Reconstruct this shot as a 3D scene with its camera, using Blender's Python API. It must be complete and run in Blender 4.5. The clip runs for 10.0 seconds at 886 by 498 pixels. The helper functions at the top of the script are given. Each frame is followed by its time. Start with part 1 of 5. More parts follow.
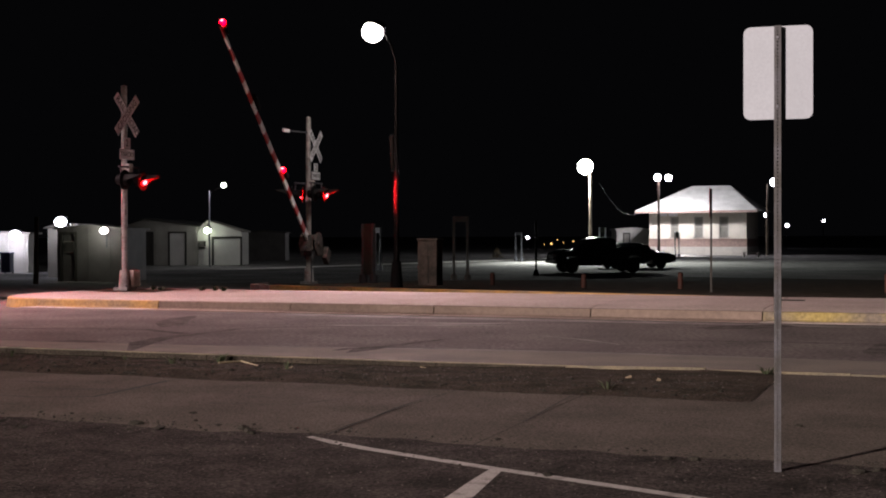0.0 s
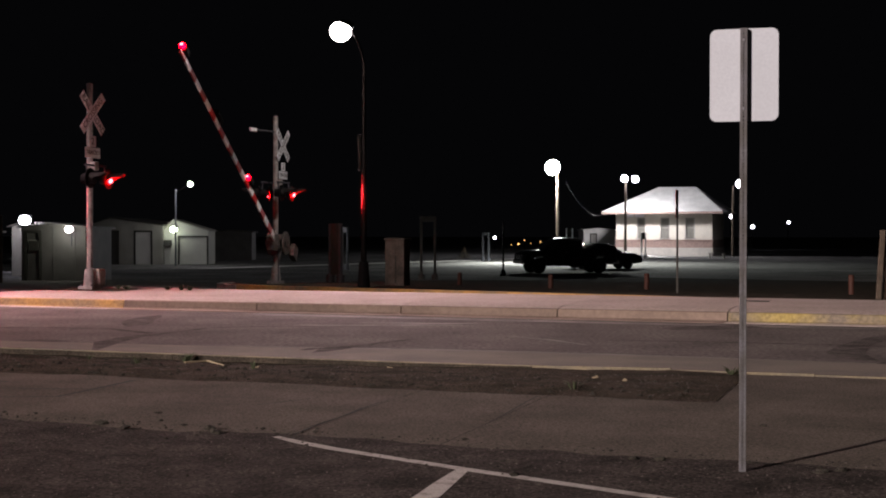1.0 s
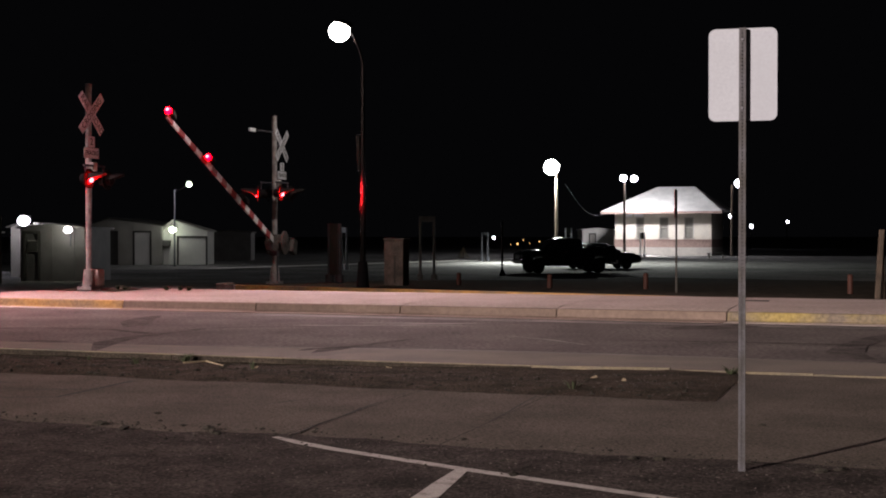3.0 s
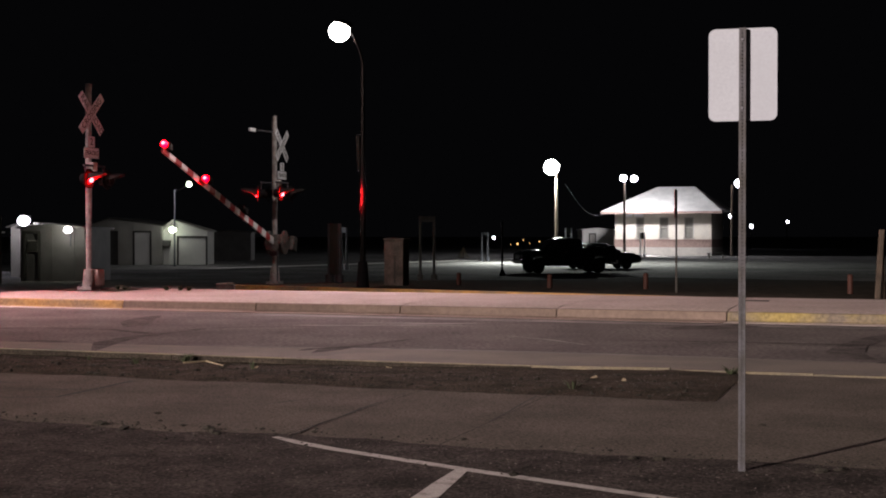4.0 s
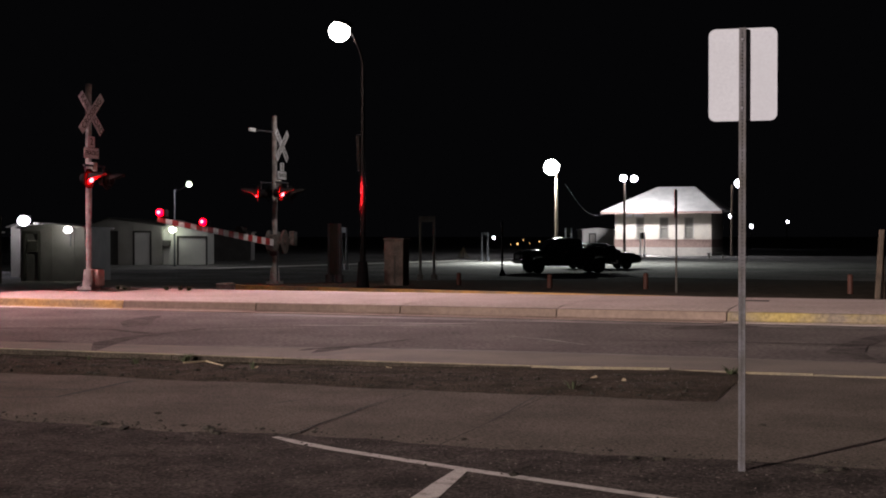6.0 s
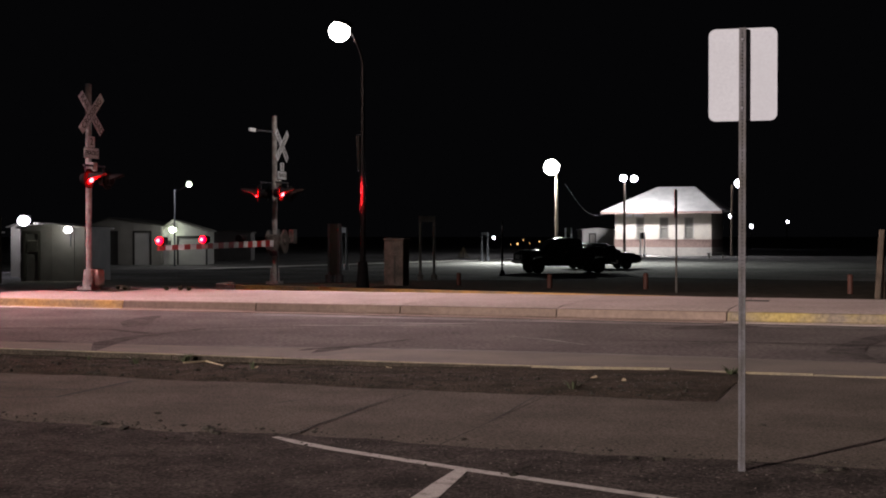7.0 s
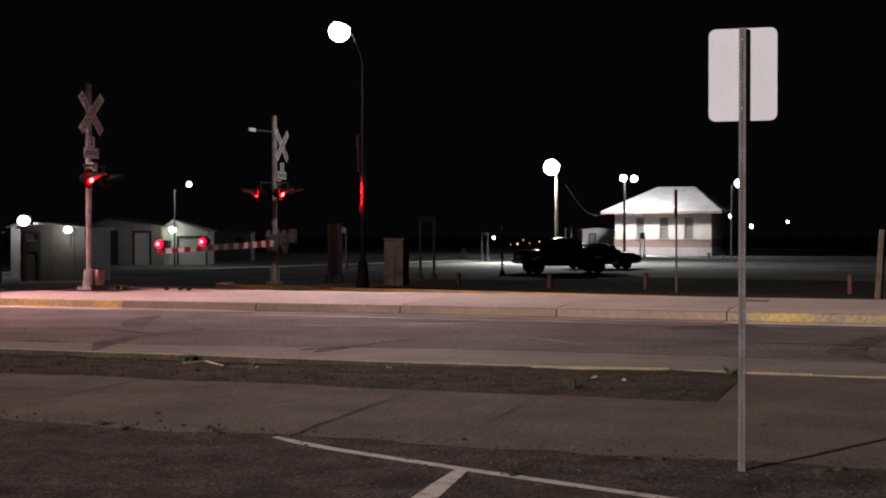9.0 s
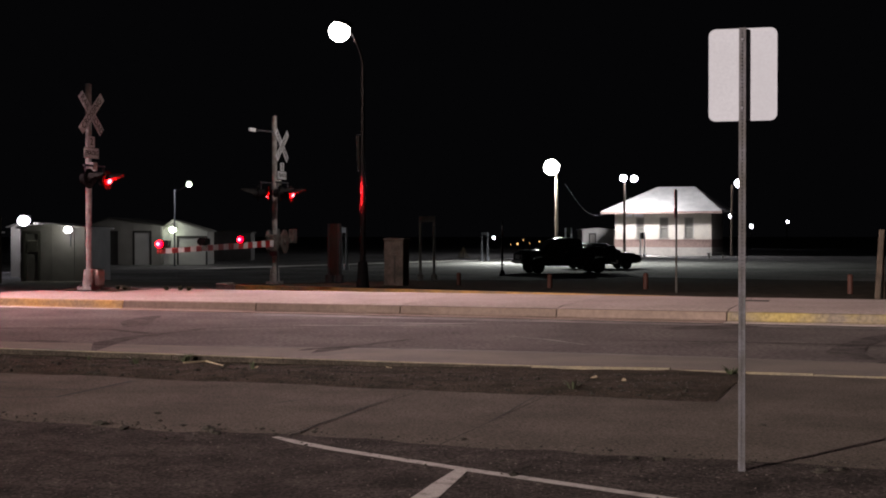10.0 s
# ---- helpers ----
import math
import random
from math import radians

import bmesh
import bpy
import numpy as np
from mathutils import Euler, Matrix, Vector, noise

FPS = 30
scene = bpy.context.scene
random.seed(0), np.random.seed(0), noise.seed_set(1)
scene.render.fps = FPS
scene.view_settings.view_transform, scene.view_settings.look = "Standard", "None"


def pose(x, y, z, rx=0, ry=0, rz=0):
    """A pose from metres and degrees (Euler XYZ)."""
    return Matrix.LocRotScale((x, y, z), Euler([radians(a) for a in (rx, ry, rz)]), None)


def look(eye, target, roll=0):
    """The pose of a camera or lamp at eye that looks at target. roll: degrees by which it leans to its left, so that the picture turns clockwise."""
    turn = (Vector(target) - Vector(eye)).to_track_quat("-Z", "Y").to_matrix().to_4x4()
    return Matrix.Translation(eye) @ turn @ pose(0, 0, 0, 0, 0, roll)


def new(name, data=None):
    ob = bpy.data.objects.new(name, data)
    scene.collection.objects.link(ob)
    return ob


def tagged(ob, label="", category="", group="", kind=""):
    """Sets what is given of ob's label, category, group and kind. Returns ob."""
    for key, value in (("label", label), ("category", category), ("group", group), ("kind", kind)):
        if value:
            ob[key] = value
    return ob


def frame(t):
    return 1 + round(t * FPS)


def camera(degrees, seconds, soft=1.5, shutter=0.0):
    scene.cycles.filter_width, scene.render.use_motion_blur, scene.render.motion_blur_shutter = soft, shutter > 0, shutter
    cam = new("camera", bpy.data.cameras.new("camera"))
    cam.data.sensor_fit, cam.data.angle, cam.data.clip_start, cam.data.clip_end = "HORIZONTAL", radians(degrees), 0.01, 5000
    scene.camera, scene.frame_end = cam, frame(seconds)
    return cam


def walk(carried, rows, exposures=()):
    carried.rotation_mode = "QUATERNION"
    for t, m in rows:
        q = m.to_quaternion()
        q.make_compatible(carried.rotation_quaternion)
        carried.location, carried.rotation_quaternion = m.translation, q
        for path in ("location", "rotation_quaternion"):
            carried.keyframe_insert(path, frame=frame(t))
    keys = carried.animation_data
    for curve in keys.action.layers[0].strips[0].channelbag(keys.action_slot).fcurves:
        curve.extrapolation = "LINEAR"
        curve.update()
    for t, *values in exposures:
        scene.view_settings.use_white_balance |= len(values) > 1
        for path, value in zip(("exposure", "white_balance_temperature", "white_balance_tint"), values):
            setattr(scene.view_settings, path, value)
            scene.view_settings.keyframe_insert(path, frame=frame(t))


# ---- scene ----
# A night street by a level crossing: the camera stands on a parking lot, a gate comes down.
YAW = [(0, 59.5, 0.15), (0.1, 57, 0.13), (0.2, 49, 0.08), (0.3, 41, 0.0), (0.4, 29.5, -0.1), (0.5, 18, -0.14), (0.6, 10, -0.1),
       (0.7, -4, -0.04), (0.8, -1, 0), (0.9, 1.8, -0.05), (1.0, 1.7, -0.07), (1.1, 1.2, -0.04), (1.3, 0.5, 0), (1.5, 0, 0), (10, 0, 0)]
EYE = (0, 0, 1.55)
TILT = 0.573
cam = camera(37.65, 10.0, soft=1.9, shutter=0.5)


def stand(turn, lean):
    a, e = radians(turn), radians(-TILT)
    return look(EYE, (-math.sin(a) * math.cos(e) * 50, math.cos(a) * math.cos(e) * 50, EYE[2] + math.sin(e) * 50), -lean)


walk(cam, [(t, stand(math.degrees(v / 2300), r)) for t, v, r in YAW])

# ---- night sky, exposure ----
world = bpy.data.worlds.new("night")
world.use_nodes = True
world.node_tree.nodes["Background"].inputs["Color"].default_value = (0.75, 0.75, 0.9, 1)
world.node_tree.nodes["Background"].inputs["Strength"].default_value = 0.0015
scene.world = world
scene.view_settings.exposure = 0.42

SKEW = radians(19.3)


def st(s, n):
    """From street coordinates (along, across) to the world."""
    return (s * math.cos(SKEW) + n * math.sin(SKEW), -s * math.sin(SKEW) + n * math.cos(SKEW))


# ---- lamps that light the place ----
def bulb(name, at, watts, colour, radius=0.15, spot=None, aim=None, blend=0.6):
    data = bpy.data.lights.new(name, "SPOT" if spot else "POINT")
    data.energy, data.color, data.shadow_soft_size = watts, colour, radius
    ob = new(name, data)
    if spot:
        data.spot_size, data.spot_blend = radians(spot), blend
        ob.matrix_world = look(at, aim or (at[0], at[1] + 0.001, at[2] - 5))
    else:
        ob.location = at
    return ob


NEAR_LAMP = (-2.833, 35.6, 7.185)
FAR_LAMP = (7.930, 94.6, 6.548)
TWIN_A = (17.129, 123.1, 6.920)
TWIN_B = (18.095, 123.1, 6.920)
BACK_LAMP = (-60.0, -51.6, 20.5)
ADDED_LAMP = (-13.0, 28.0, 9.0)
bulb("street_light", (NEAR_LAMP[0], NEAR_LAMP[1], NEAR_LAMP[2] - 0.3), 10800, (1.0, 0.69, 0.69), 0.2, 125, (1.2, 20.0, 0.0), 1.0)
bulb("street_light", (NEAR_LAMP[0] - 0.1, NEAR_LAMP[1] + 0.1, NEAR_LAMP[2] - 0.3), 520, (1.0, 0.86, 0.8), 0.15, 84, (-4.8, 41.5, 0.0), 0.5)
# added lamp out of view, placed to brighten the median's left end
bulb("street_light", (ADDED_LAMP[0], ADDED_LAMP[1], ADDED_LAMP[2] - 0.3), 8800, (1.0, 0.68, 0.69), 0.2, 118, blend=0.8)
bulb("flood_light", (FAR_LAMP[0], FAR_LAMP[1] + 0.4, FAR_LAMP[2] - 0.7), 23000, (0.95, 1.0, 0.94), 0.3, 152, (9.0, 93.6, 0.0), 0.8)
for spot in (TWIN_A, TWIN_B):
    bulb("platform_light", (spot[0], spot[1] + 1.4, spot[2]), 2100, (0.97, 0.95, 1.0), 0.2)
bulb("street_light", (BACK_LAMP[0], BACK_LAMP[1], BACK_LAMP[2] - 0.45), 540000, (1.0, 0.82, 0.745), 0.25, 36, (7.0, 5.4, 0.0), 0.9)
bulb("wall_light", (-19.653, 60.8, 2.266), 70, (0.9, 0.88, 1.0), 0.15)
bulb("wall_light", (-24.95, 69.3, 1.7), 160, (0.9, 0.88, 1.0), 0.15)
bulb("wall_light", (-15.566, 53.2, 1.855), 26, (0.95, 1.0, 0.8), 0.1)
bulb("wall_light", (-18.289, 87.6, 2.009), 16, (0.92, 1.0, 0.9), 0.12)
bulb("yard_light", (-15.937, 81.2, 4.652), 230, (1.0, 0.96, 1.0), 0.12)
# steady red spot added for the signal out of view on the left
bulb("added_red_light", (-14.2, 35.5, 2.9), 1100, (1.0, 0.03, 0.04), 0.12, 72, (-9.5, 30.0, 0.0), 0.5)
# narrow spot added only to put a red streak on the lamp pole
bulb("added_red_light", (-7.7, 32.0, 2.94), 22000, (1.0, 0.02, 0.03), 0.1, 9, (-2.2, 35.6, 2.7), 0.8)


# ---- materials ----
def material(name, colour, rough=0.8, metal=0.0, vary=0.25, scale=3.0, fine=60.0, bump=0.15, second=None, amount=0.5, random_each=0.0, shine=0.4, low=0.45, high=1.25):
    m = bpy.data.materials.new(name)
    m.use_nodes = True
    nt = m.node_tree
    b = nt.nodes["Principled BSDF"]
    b.inputs["Roughness"].default_value, b.inputs["Metallic"].default_value = rough, metal
    b.inputs["Specular IOR Level"].default_value = shine
    pos = nt.nodes.new("ShaderNodeNewGeometry")
    big, small = nt.nodes.new("ShaderNodeTexNoise"), nt.nodes.new("ShaderNodeTexNoise")
    big.inputs["Scale"].default_value, big.inputs["Detail"].default_value = scale, 6
    small.inputs["Scale"].default_value, small.inputs["Detail"].default_value = fine, 3
    for n in (big, small):
        nt.links.new(pos.outputs["Position"], n.inputs["Vector"])
    ramp = nt.nodes.new("ShaderNodeValToRGB")
    dark = [c * (1 - vary) for c in colour] if second is None else second
    ramp.color_ramp.elements[0].color, ramp.color_ramp.elements[1].color = (*dark, 1), (*colour, 1)
    ramp.color_ramp.elements[0].position, ramp.color_ramp.elements[1].position = amount - 0.17, amount + 0.15
    nt.links.new(big.outputs["Fac"], ramp.inputs["Fac"])
    mix = nt.nodes.new("ShaderNodeMix")
    mix.data_type, mix.blend_type = "RGBA", "MULTIPLY"
    mix.inputs[0].default_value = min(1.0, vary * 2)
    grain = nt.nodes.new("ShaderNodeValToRGB")
    grain.color_ramp.elements[0].color, grain.color_ramp.elements[1].color = (low, low, low, 1), (high, high, high, 1)
    grain.color_ramp.elements[0].position, grain.color_ramp.elements[1].position = 0.3, 0.7
    nt.links.new(small.outputs["Fac"], grain.inputs["Fac"])
    nt.links.new(ramp.outputs["Color"], mix.inputs[6])
    nt.links.new(grain.outputs["Color"], mix.inputs[7])
    out = mix.outputs[2]
    if random_each:
        info, hsv, rng = nt.nodes.new("ShaderNodeObjectInfo"), nt.nodes.new("ShaderNodeHueSaturation"), nt.nodes.new("ShaderNodeMapRange")
        rng.inputs["To Min"].default_value, rng.inputs["To Max"].default_value = 1 - random_each, 1 + random_each
        nt.links.new(info.outputs["Random"], rng.inputs["Value"])
        nt.links.new(rng.outputs["Result"], hsv.inputs["Value"])
        nt.links.new(out, hsv.inputs["Color"])
        out = hsv.outputs["Color"]
    nt.links.new(out, b.inputs["Base Color"])
    if bump:
        bp = nt.nodes.new("ShaderNodeBump")
        bp.inputs["Strength"].default_value, bp.inputs["Distance"].default_value = bump, 0.02
        nt.links.new(small.outputs["Fac"], bp.inputs["Height"])
        nt.links.new(bp.outputs["Normal"], b.inputs["Normal"])
    return m


def glowing(name, colour, strength):
    m = bpy.data.materials.new(name)
    m.use_nodes = True
    b = m.node_tree.nodes["Principled BSDF"]
    b.inputs["Base Color"].default_value = (*[0.5 * c for c in colour], 1)
    b.inputs["Emission Color"].default_value, b.inputs["Emission Strength"].default_value = (*colour, 1), strength
    return m


ASPHALT = material("asphalt", (0.12, 0.109, 0.103), 0.95, 0, 0.5, 0.7, 15, 0.35, second=(0.075, 0.069, 0.066), shine=0.12, low=0.5, high=1.45)
LOT = material("worn_asphalt_gravel", (0.049, 0.041, 0.038), 1.0, 0, 0.6, 2.4, 48, 0.45, second=(0.015, 0.0125, 0.0115), shine=0.08, low=0.05, high=2.1)
DIRT = material("dirt", (0.055, 0.043, 0.034), 1.0, 0, 0.6, 2.6, 50, 0.7, second=(0.022, 0.02, 0.014), shine=0.05, low=0.1, high=2.0)
GRAVEL = material("yard_gravel", (0.18, 0.175, 0.17), 1.0, 0, 0.5, 0.25, 8, 0.5, second=(0.09, 0.086, 0.082), shine=0.1, low=0.25, high=1.7)
CONCRETE = material("concrete", (0.37, 0.32, 0.298), 0.95, 0, 0.5, 0.8, 14, 0.07, second=(0.305, 0.265, 0.243), random_each=0.05, shine=0.12, low=0.78, high=1.2)
WALK = material("old_concrete", (0.1, 0.087, 0.074), 1.0, 0, 0.5, 1.1, 44, 0.15, second=(0.066, 0.057, 0.048), random_each=0.05, shine=0.1, low=0.45, high=1.5)
YELLOW = material("worn_yellow_paint", (0.5, 0.3, 0.095), 0.75, 0, 0.25, 1.3, 14, 0.1, second=(0.24, 0.19, 0.135), amount=0.45)
OLD_YELLOW = material("flaking_yellow_paint", (0.33, 0.255, 0.085), 0.8, 0, 0.3, 1.4, 16, 0.1, second=(0.17, 0.14, 0.11), amount=0.53)
# kerb concrete, browner and darker than the median's slabs
KERB_GREY = material("brown_kerb_concrete", (0.22, 0.168, 0.142), 0.95, 0, 0.4, 0.7, 12, 0.05, second=(0.17, 0.13, 0.11), random_each=0.06, shine=0.1, low=0.85, high=1.12)
GALV = material("weathered_galvanised_post", (0.066, 0.066, 0.078), 0.6, 0.2, 0.3, 6, 50, 0.1, second=(0.04, 0.038, 0.036))
CASE = material("pale_cast_aluminium", (0.55, 0.53, 0.5), 0.6, 0.0, 0.25, 7, 45, 0.08, second=(0.36, 0.34, 0.31), amount=0.45)
KERB_TAN = material("faded_yellow_kerb", (0.17, 0.142, 0.095), 0.85, 0, 0.3, 3, 40, 0.2, second=(0.105, 0.094, 0.075), amount=0.5)
# near kerb's face: its shade is put into this dark colour
KERB_SHADE = material("shaded_kerb", (0.05, 0.042, 0.034), 1.0, 0, 0.5, 3, 40, 0.2, second=(0.028, 0.024, 0.02), shine=0.05)
WHITE_LINE = material("worn_white_paint", (0.38, 0.365, 0.35), 0.8, 0, 0.3, 9, 60, 0.2, second=(0.12, 0.11, 0.1), amount=0.36)
TAR = material("tar", (0.012, 0.011, 0.011), 0.9, 0, 0.3, 4, 30, 0.1)
STEEL = material("galvanised_steel", (0.105, 0.107, 0.125), 0.5, 0.25, 0.2, 6, 70, 0.05)
ALU = material("bare_aluminium_sheet", (0.3, 0.325, 0.37), 0.45, 0.0, 0.07, 3, 60, 0.02)
MAST = material("aluminium_paint", (0.42, 0.41, 0.4), 0.42, 0.3, 0.3, 6, 40, 0.1, second=(0.22, 0.2, 0.19), amount=0.44)
SIGN_WHITE = material("sign_white", (0.8, 0.82, 0.86), 0.6, 0, 0.12, 6, 60, 0.03)
VISOR = material("visor_paint", (0.018, 0.017, 0.017), 0.7, 0, 0.2, 6, 60, 0.03, shine=0.15)
BLACK = material("black_paint", (0.01, 0.01, 0.011), 0.8, 0, 0.2, 6, 60, 0.03, shine=0.1)
POLE_DARK = material("dark_bronze_paint", (0.022, 0.02, 0.02), 0.2, 0.95, 0.2, 6, 60, 0.02)
LETTER = material("black_lettering", (0.015, 0.015, 0.015), 0.6, 0, 0.1, 8, 60, 0)
ARM_WHITE = material("arm_white", (0.8, 0.8, 0.82), 0.5, 0, 0.15, 6, 60, 0.03)
ARM_RED = material("arm_red", (0.4, 0.02, 0.02), 0.5, 0, 0.15, 6, 60, 0.03)
WOOD = material("weathered_wood", (0.12, 0.095, 0.075), 0.9, 0, 0.4, 4, 40, 0.3, shine=0.1)
SHED = material("dull_sheet_metal", (0.15, 0.138, 0.138), 0.6, 0, 0.25, 1.5, 30, 0.1)
SHED_WHITE = material("white_sheet_metal", (0.6, 0.58, 0.55), 0.6, 0, 0.15, 1.0, 30, 0.08)
SHED_GREY = material("grey_sheet_metal", (0.34, 0.32, 0.29), 0.6, 0, 0.2, 1.2, 30, 0.08)
DARK_WALL = material("dark_siding", (0.06, 0.055, 0.05), 0.8, 0, 0.2, 2, 30, 0.1)
ROOF = material("asphalt_shingles", (0.5, 0.49, 0.48), 0.9, 0, 0.2, 1.0, 14, 0.3)
STUCCO = material("cream_stucco", (0.62, 0.575, 0.5), 0.85, 0, 0.1, 2, 30, 0.1)
BRICK = material("red_brick", (0.36, 0.25, 0.215), 0.9, 0, 0.25, 5, 25, 0.2)
PLINTH = material("pale_stone", (0.55, 0.51, 0.46), 0.9, 0, 0.15, 2, 25, 0.2)
BLIND = material("drawn_blind", (0.2, 0.19, 0.165), 0.6, 0, 0.2, 3, 30, 0.05)
GLASS = material("dark_window_glass", (0.03, 0.03, 0.032), 0.12, 0, 0.1, 2, 30, 0)
BIN_BLUE = material("blue_plastic", (0.05, 0.055, 0.11), 0.6, 0, 0.2, 5, 40, 0.05)
CAR_BLACK = material("black_car_paint", (0.012, 0.012, 0.015), 0.18, 0.2, 0.1, 2, 90, 0)
RUBBER = material("tyre_rubber", (0.02, 0.02, 0.02), 0.85, 0, 0.2, 8, 60, 0.1)
RIM = material("dull_rim", (0.05, 0.05, 0.05), 0.5, 0.5, 0.2, 8, 60, 0.1)
MECH = material("grimy_cast_iron", (0.16, 0.152, 0.14), 0.7, 0.1, 0.4, 9, 40, 0.15, second=(0.06, 0.056, 0.052), amount=0.5)
BOARD = material("olive_board_paint", (0.045, 0.05, 0.042), 0.8, 0, 0.3, 4, 40, 0.05, shine=0.1)
CHROME = material("chrome", (0.7, 0.7, 0.7), 0.15, 1.0, 0.05, 6, 60, 0)
BOX_TAN = material("tan_cabinet_paint", (0.15, 0.122, 0.105), 0.7, 0, 0.35, 3.5, 30, 0.05, second=(0.075, 0.064, 0.056), shine=0.2)
ORANGE = material("faded_orange_paint", (0.06, 0.02, 0.013), 0.7, 0, 0.25, 6, 40, 0.1)
LEAF = material("weed_green", (0.055, 0.07, 0.034), 0.8, 0, 0.3, 9, 40, 0)
STRAW = material("dry_straw", (0.4, 0.33, 0.22), 0.9, 0, 0.3, 9, 40, 0)
RED_SIGN = material("sign_red", (0.3, 0.02, 0.02), 0.5, 0, 0.1, 6, 60, 0.02)
RED_GLOW = glowing("red_lens", (1.0, 0.0004, 0.0008), 450)
# pale glow that stands for the lens's overexposed centre
RED_CORE = glowing("lens_glare", (1.0, 0.22, 0.28), 4)
RED_BRIGHT = glowing("red_gate_lens", (1.0, 0.0, 0.004), 30)
WHITE_GLOW = glowing("lamp_diffuser", (1.0, 0.92, 0.9), 10)
COOL_GLOW = glowing("flood_diffuser", (0.97, 1.0, 0.92), 60)
TWIN_GLOW = glowing("platform_diffuser", (0.9, 0.87, 1.0), 60)
VIOLET_GLOW = glowing("cool_diffuser", (0.9, 0.87, 1.0), 9)
AMBER_GLOW = glowing("sodium_diffuser", (1.0, 0.55, 0.2), 1.6)
GREEN_GLOW = glowing("mercury_diffuser", (0.86, 1.0, 0.74), 7)


# ---- mesh helpers ----
def box(bm, lo, hi, m=None):
    made = bmesh.ops.create_cube(bm, size=1)["verts"]
    for v in made:
        v.co = Vector([lo[i] + (v.co[i] + 0.5) * (hi[i] - lo[i]) for i in range(3)])
        if m is not None:
            v.co = m @ v.co
    return made


def rod(bm, a, b, r, r2=None, seg=12):
    a, b = Vector(a), Vector(b)
    d = b - a
    m = Matrix.Translation((a + b) / 2) @ d.to_track_quat("Z", "Y").to_matrix().to_4x4()
    return bmesh.ops.create_cone(bm, cap_ends=True, segments=seg, radius1=r, radius2=r if r2 is None else r2, depth=d.length, matrix=m)["verts"]


def prism(bm, pts, d):
    """A flat outline pts, drawn out by the vector d."""
    lo = [bm.verts.new(p) for p in pts]
    hi = [bm.verts.new(Vector(p) + Vector(d)) for p in pts]
    bm.faces.new(lo), bm.faces.new(hi[::-1])
    for i in range(len(pts)):
        j = (i + 1) % len(pts)
        bm.faces.new((lo[j], lo[i], hi[i], hi[j]))


def bevel(bm, w, seg=2):
    bmesh.ops.bevel(bm, geom=list(bm.edges), offset=w, segments=seg, affect="EDGES", profile=0.6)


def finish(bm, name, mat, smooth=False):
    bmesh.ops.recalc_face_normals(bm, faces=bm.faces)
    me = bpy.data.meshes.new(name)
    bm.to_mesh(me)
    bm.free()
    me.materials.append(mat)
    if smooth:
        for p in me.polygons:
            p.use_smooth = True
        me.set_sharp_from_angle(angle=radians(50))
    return me


def part(name, bm, mat, parent, label="", smooth=False):
    ob = new(name, finish(bm, name, mat, smooth))
    ob.parent = parent
    return tagged(ob, label)


def thing(name, m, label, category, group=""):
    ob = new(name)
    ob.matrix_world = m
    return tagged(ob, label, category, group)


def built(draw):
    bm = bmesh.new()
    draw(bm)
    return bm


def boxed(lo, hi, edge=0.0):
    bm = bmesh.new()
    box(bm, lo, hi)
    if edge:
        bevel(bm, edge)
    return bm


def rodded(a, b, r, r2=None, seg=12):
    bm = bmesh.new()
    rod(bm, a, b, r, r2, seg)
    return bm


def ball(at, r, squash=1.0, seg=14):
    bm = bmesh.new()
    bmesh.ops.create_uvsphere(bm, u_segments=seg, v_segments=seg // 2 + 1, radius=r, matrix=Matrix.Translation(at) @ Matrix.Diagonal((1, 1, squash, 1)))
    return bm


def lettering(text, size, mat, parent, m, name="lettering"):
    cu = bpy.data.curves.new(name, "FONT")
    cu.body, cu.size, cu.align_x, cu.align_y, cu.extrude = text, size, "CENTER", "CENTER", 0.002
    tmp = bpy.data.objects.new(name, cu)
    scene.collection.objects.link(tmp)
    bpy.context.view_layer.update()
    me = bpy.data.meshes.new_from_object(tmp.evaluated_get(bpy.context.evaluated_depsgraph_get()))
    bpy.data.objects.remove(tmp)
    me.materials.clear()
    me.materials.append(mat)
    ob = new(name, me)
    ob.parent, ob.matrix_local = parent, m
    return ob


def structure(name, bm, mat, label):
    return tagged(new(name, finish(bm, name, mat)), label, kind="structure")


# ---- ground ----
def level(y):
    """Height of the yard: it falls gently behind the crossing."""
    k = min(1, max(0, (y - 38) / 16))
    return -0.07 - 0.28 * k * k * (3 - 2 * k)


def sheet(bm, x0, x1, y0, y1, step, up, edge=0.0, place=None):
    nx, ny = max(1, int((x1 - x0) / step)), max(1, int((y1 - y0) / step))
    rows = []
    for j in range(ny + 1):
        row = []
        for i in range(nx + 1):
            x, y = x0 + (x1 - x0) * i / nx, y0 + (y1 - y0) * j / ny
            if edge and j == ny:
                y += edge * (noise.noise((x * 0.6, y, 3)) + 0.5 * noise.noise((x * 2.3, y, 5)))
            wx, wy = place(x, y) if place else (x, y)
            row.append(bm.verts.new((wx, wy, up(wx, wy))))
        rows.append(row)
    for j in range(ny):
        for i in range(nx):
            bm.faces.new((rows[j][i], rows[j][i + 1], rows[j + 1][i + 1], rows[j + 1][i]))


def kerb_line(s):
    """How far across the near kerb runs: it swings out beside the driveway."""
    k = min(1, max(0, (s + 5) / 3.6))
    return 14.46 + 0.42 * k * k * (3 - 2 * k)


def near_end(x, y):
    """Falls to nothing where the dirt strip meets the driveway."""
    return min(1, max(0, (-1.6 - (x * math.cos(SKEW) - y * math.sin(SKEW))) / 0.4))


def across(x, y):
    return x * math.sin(SKEW) + y * math.cos(SKEW)


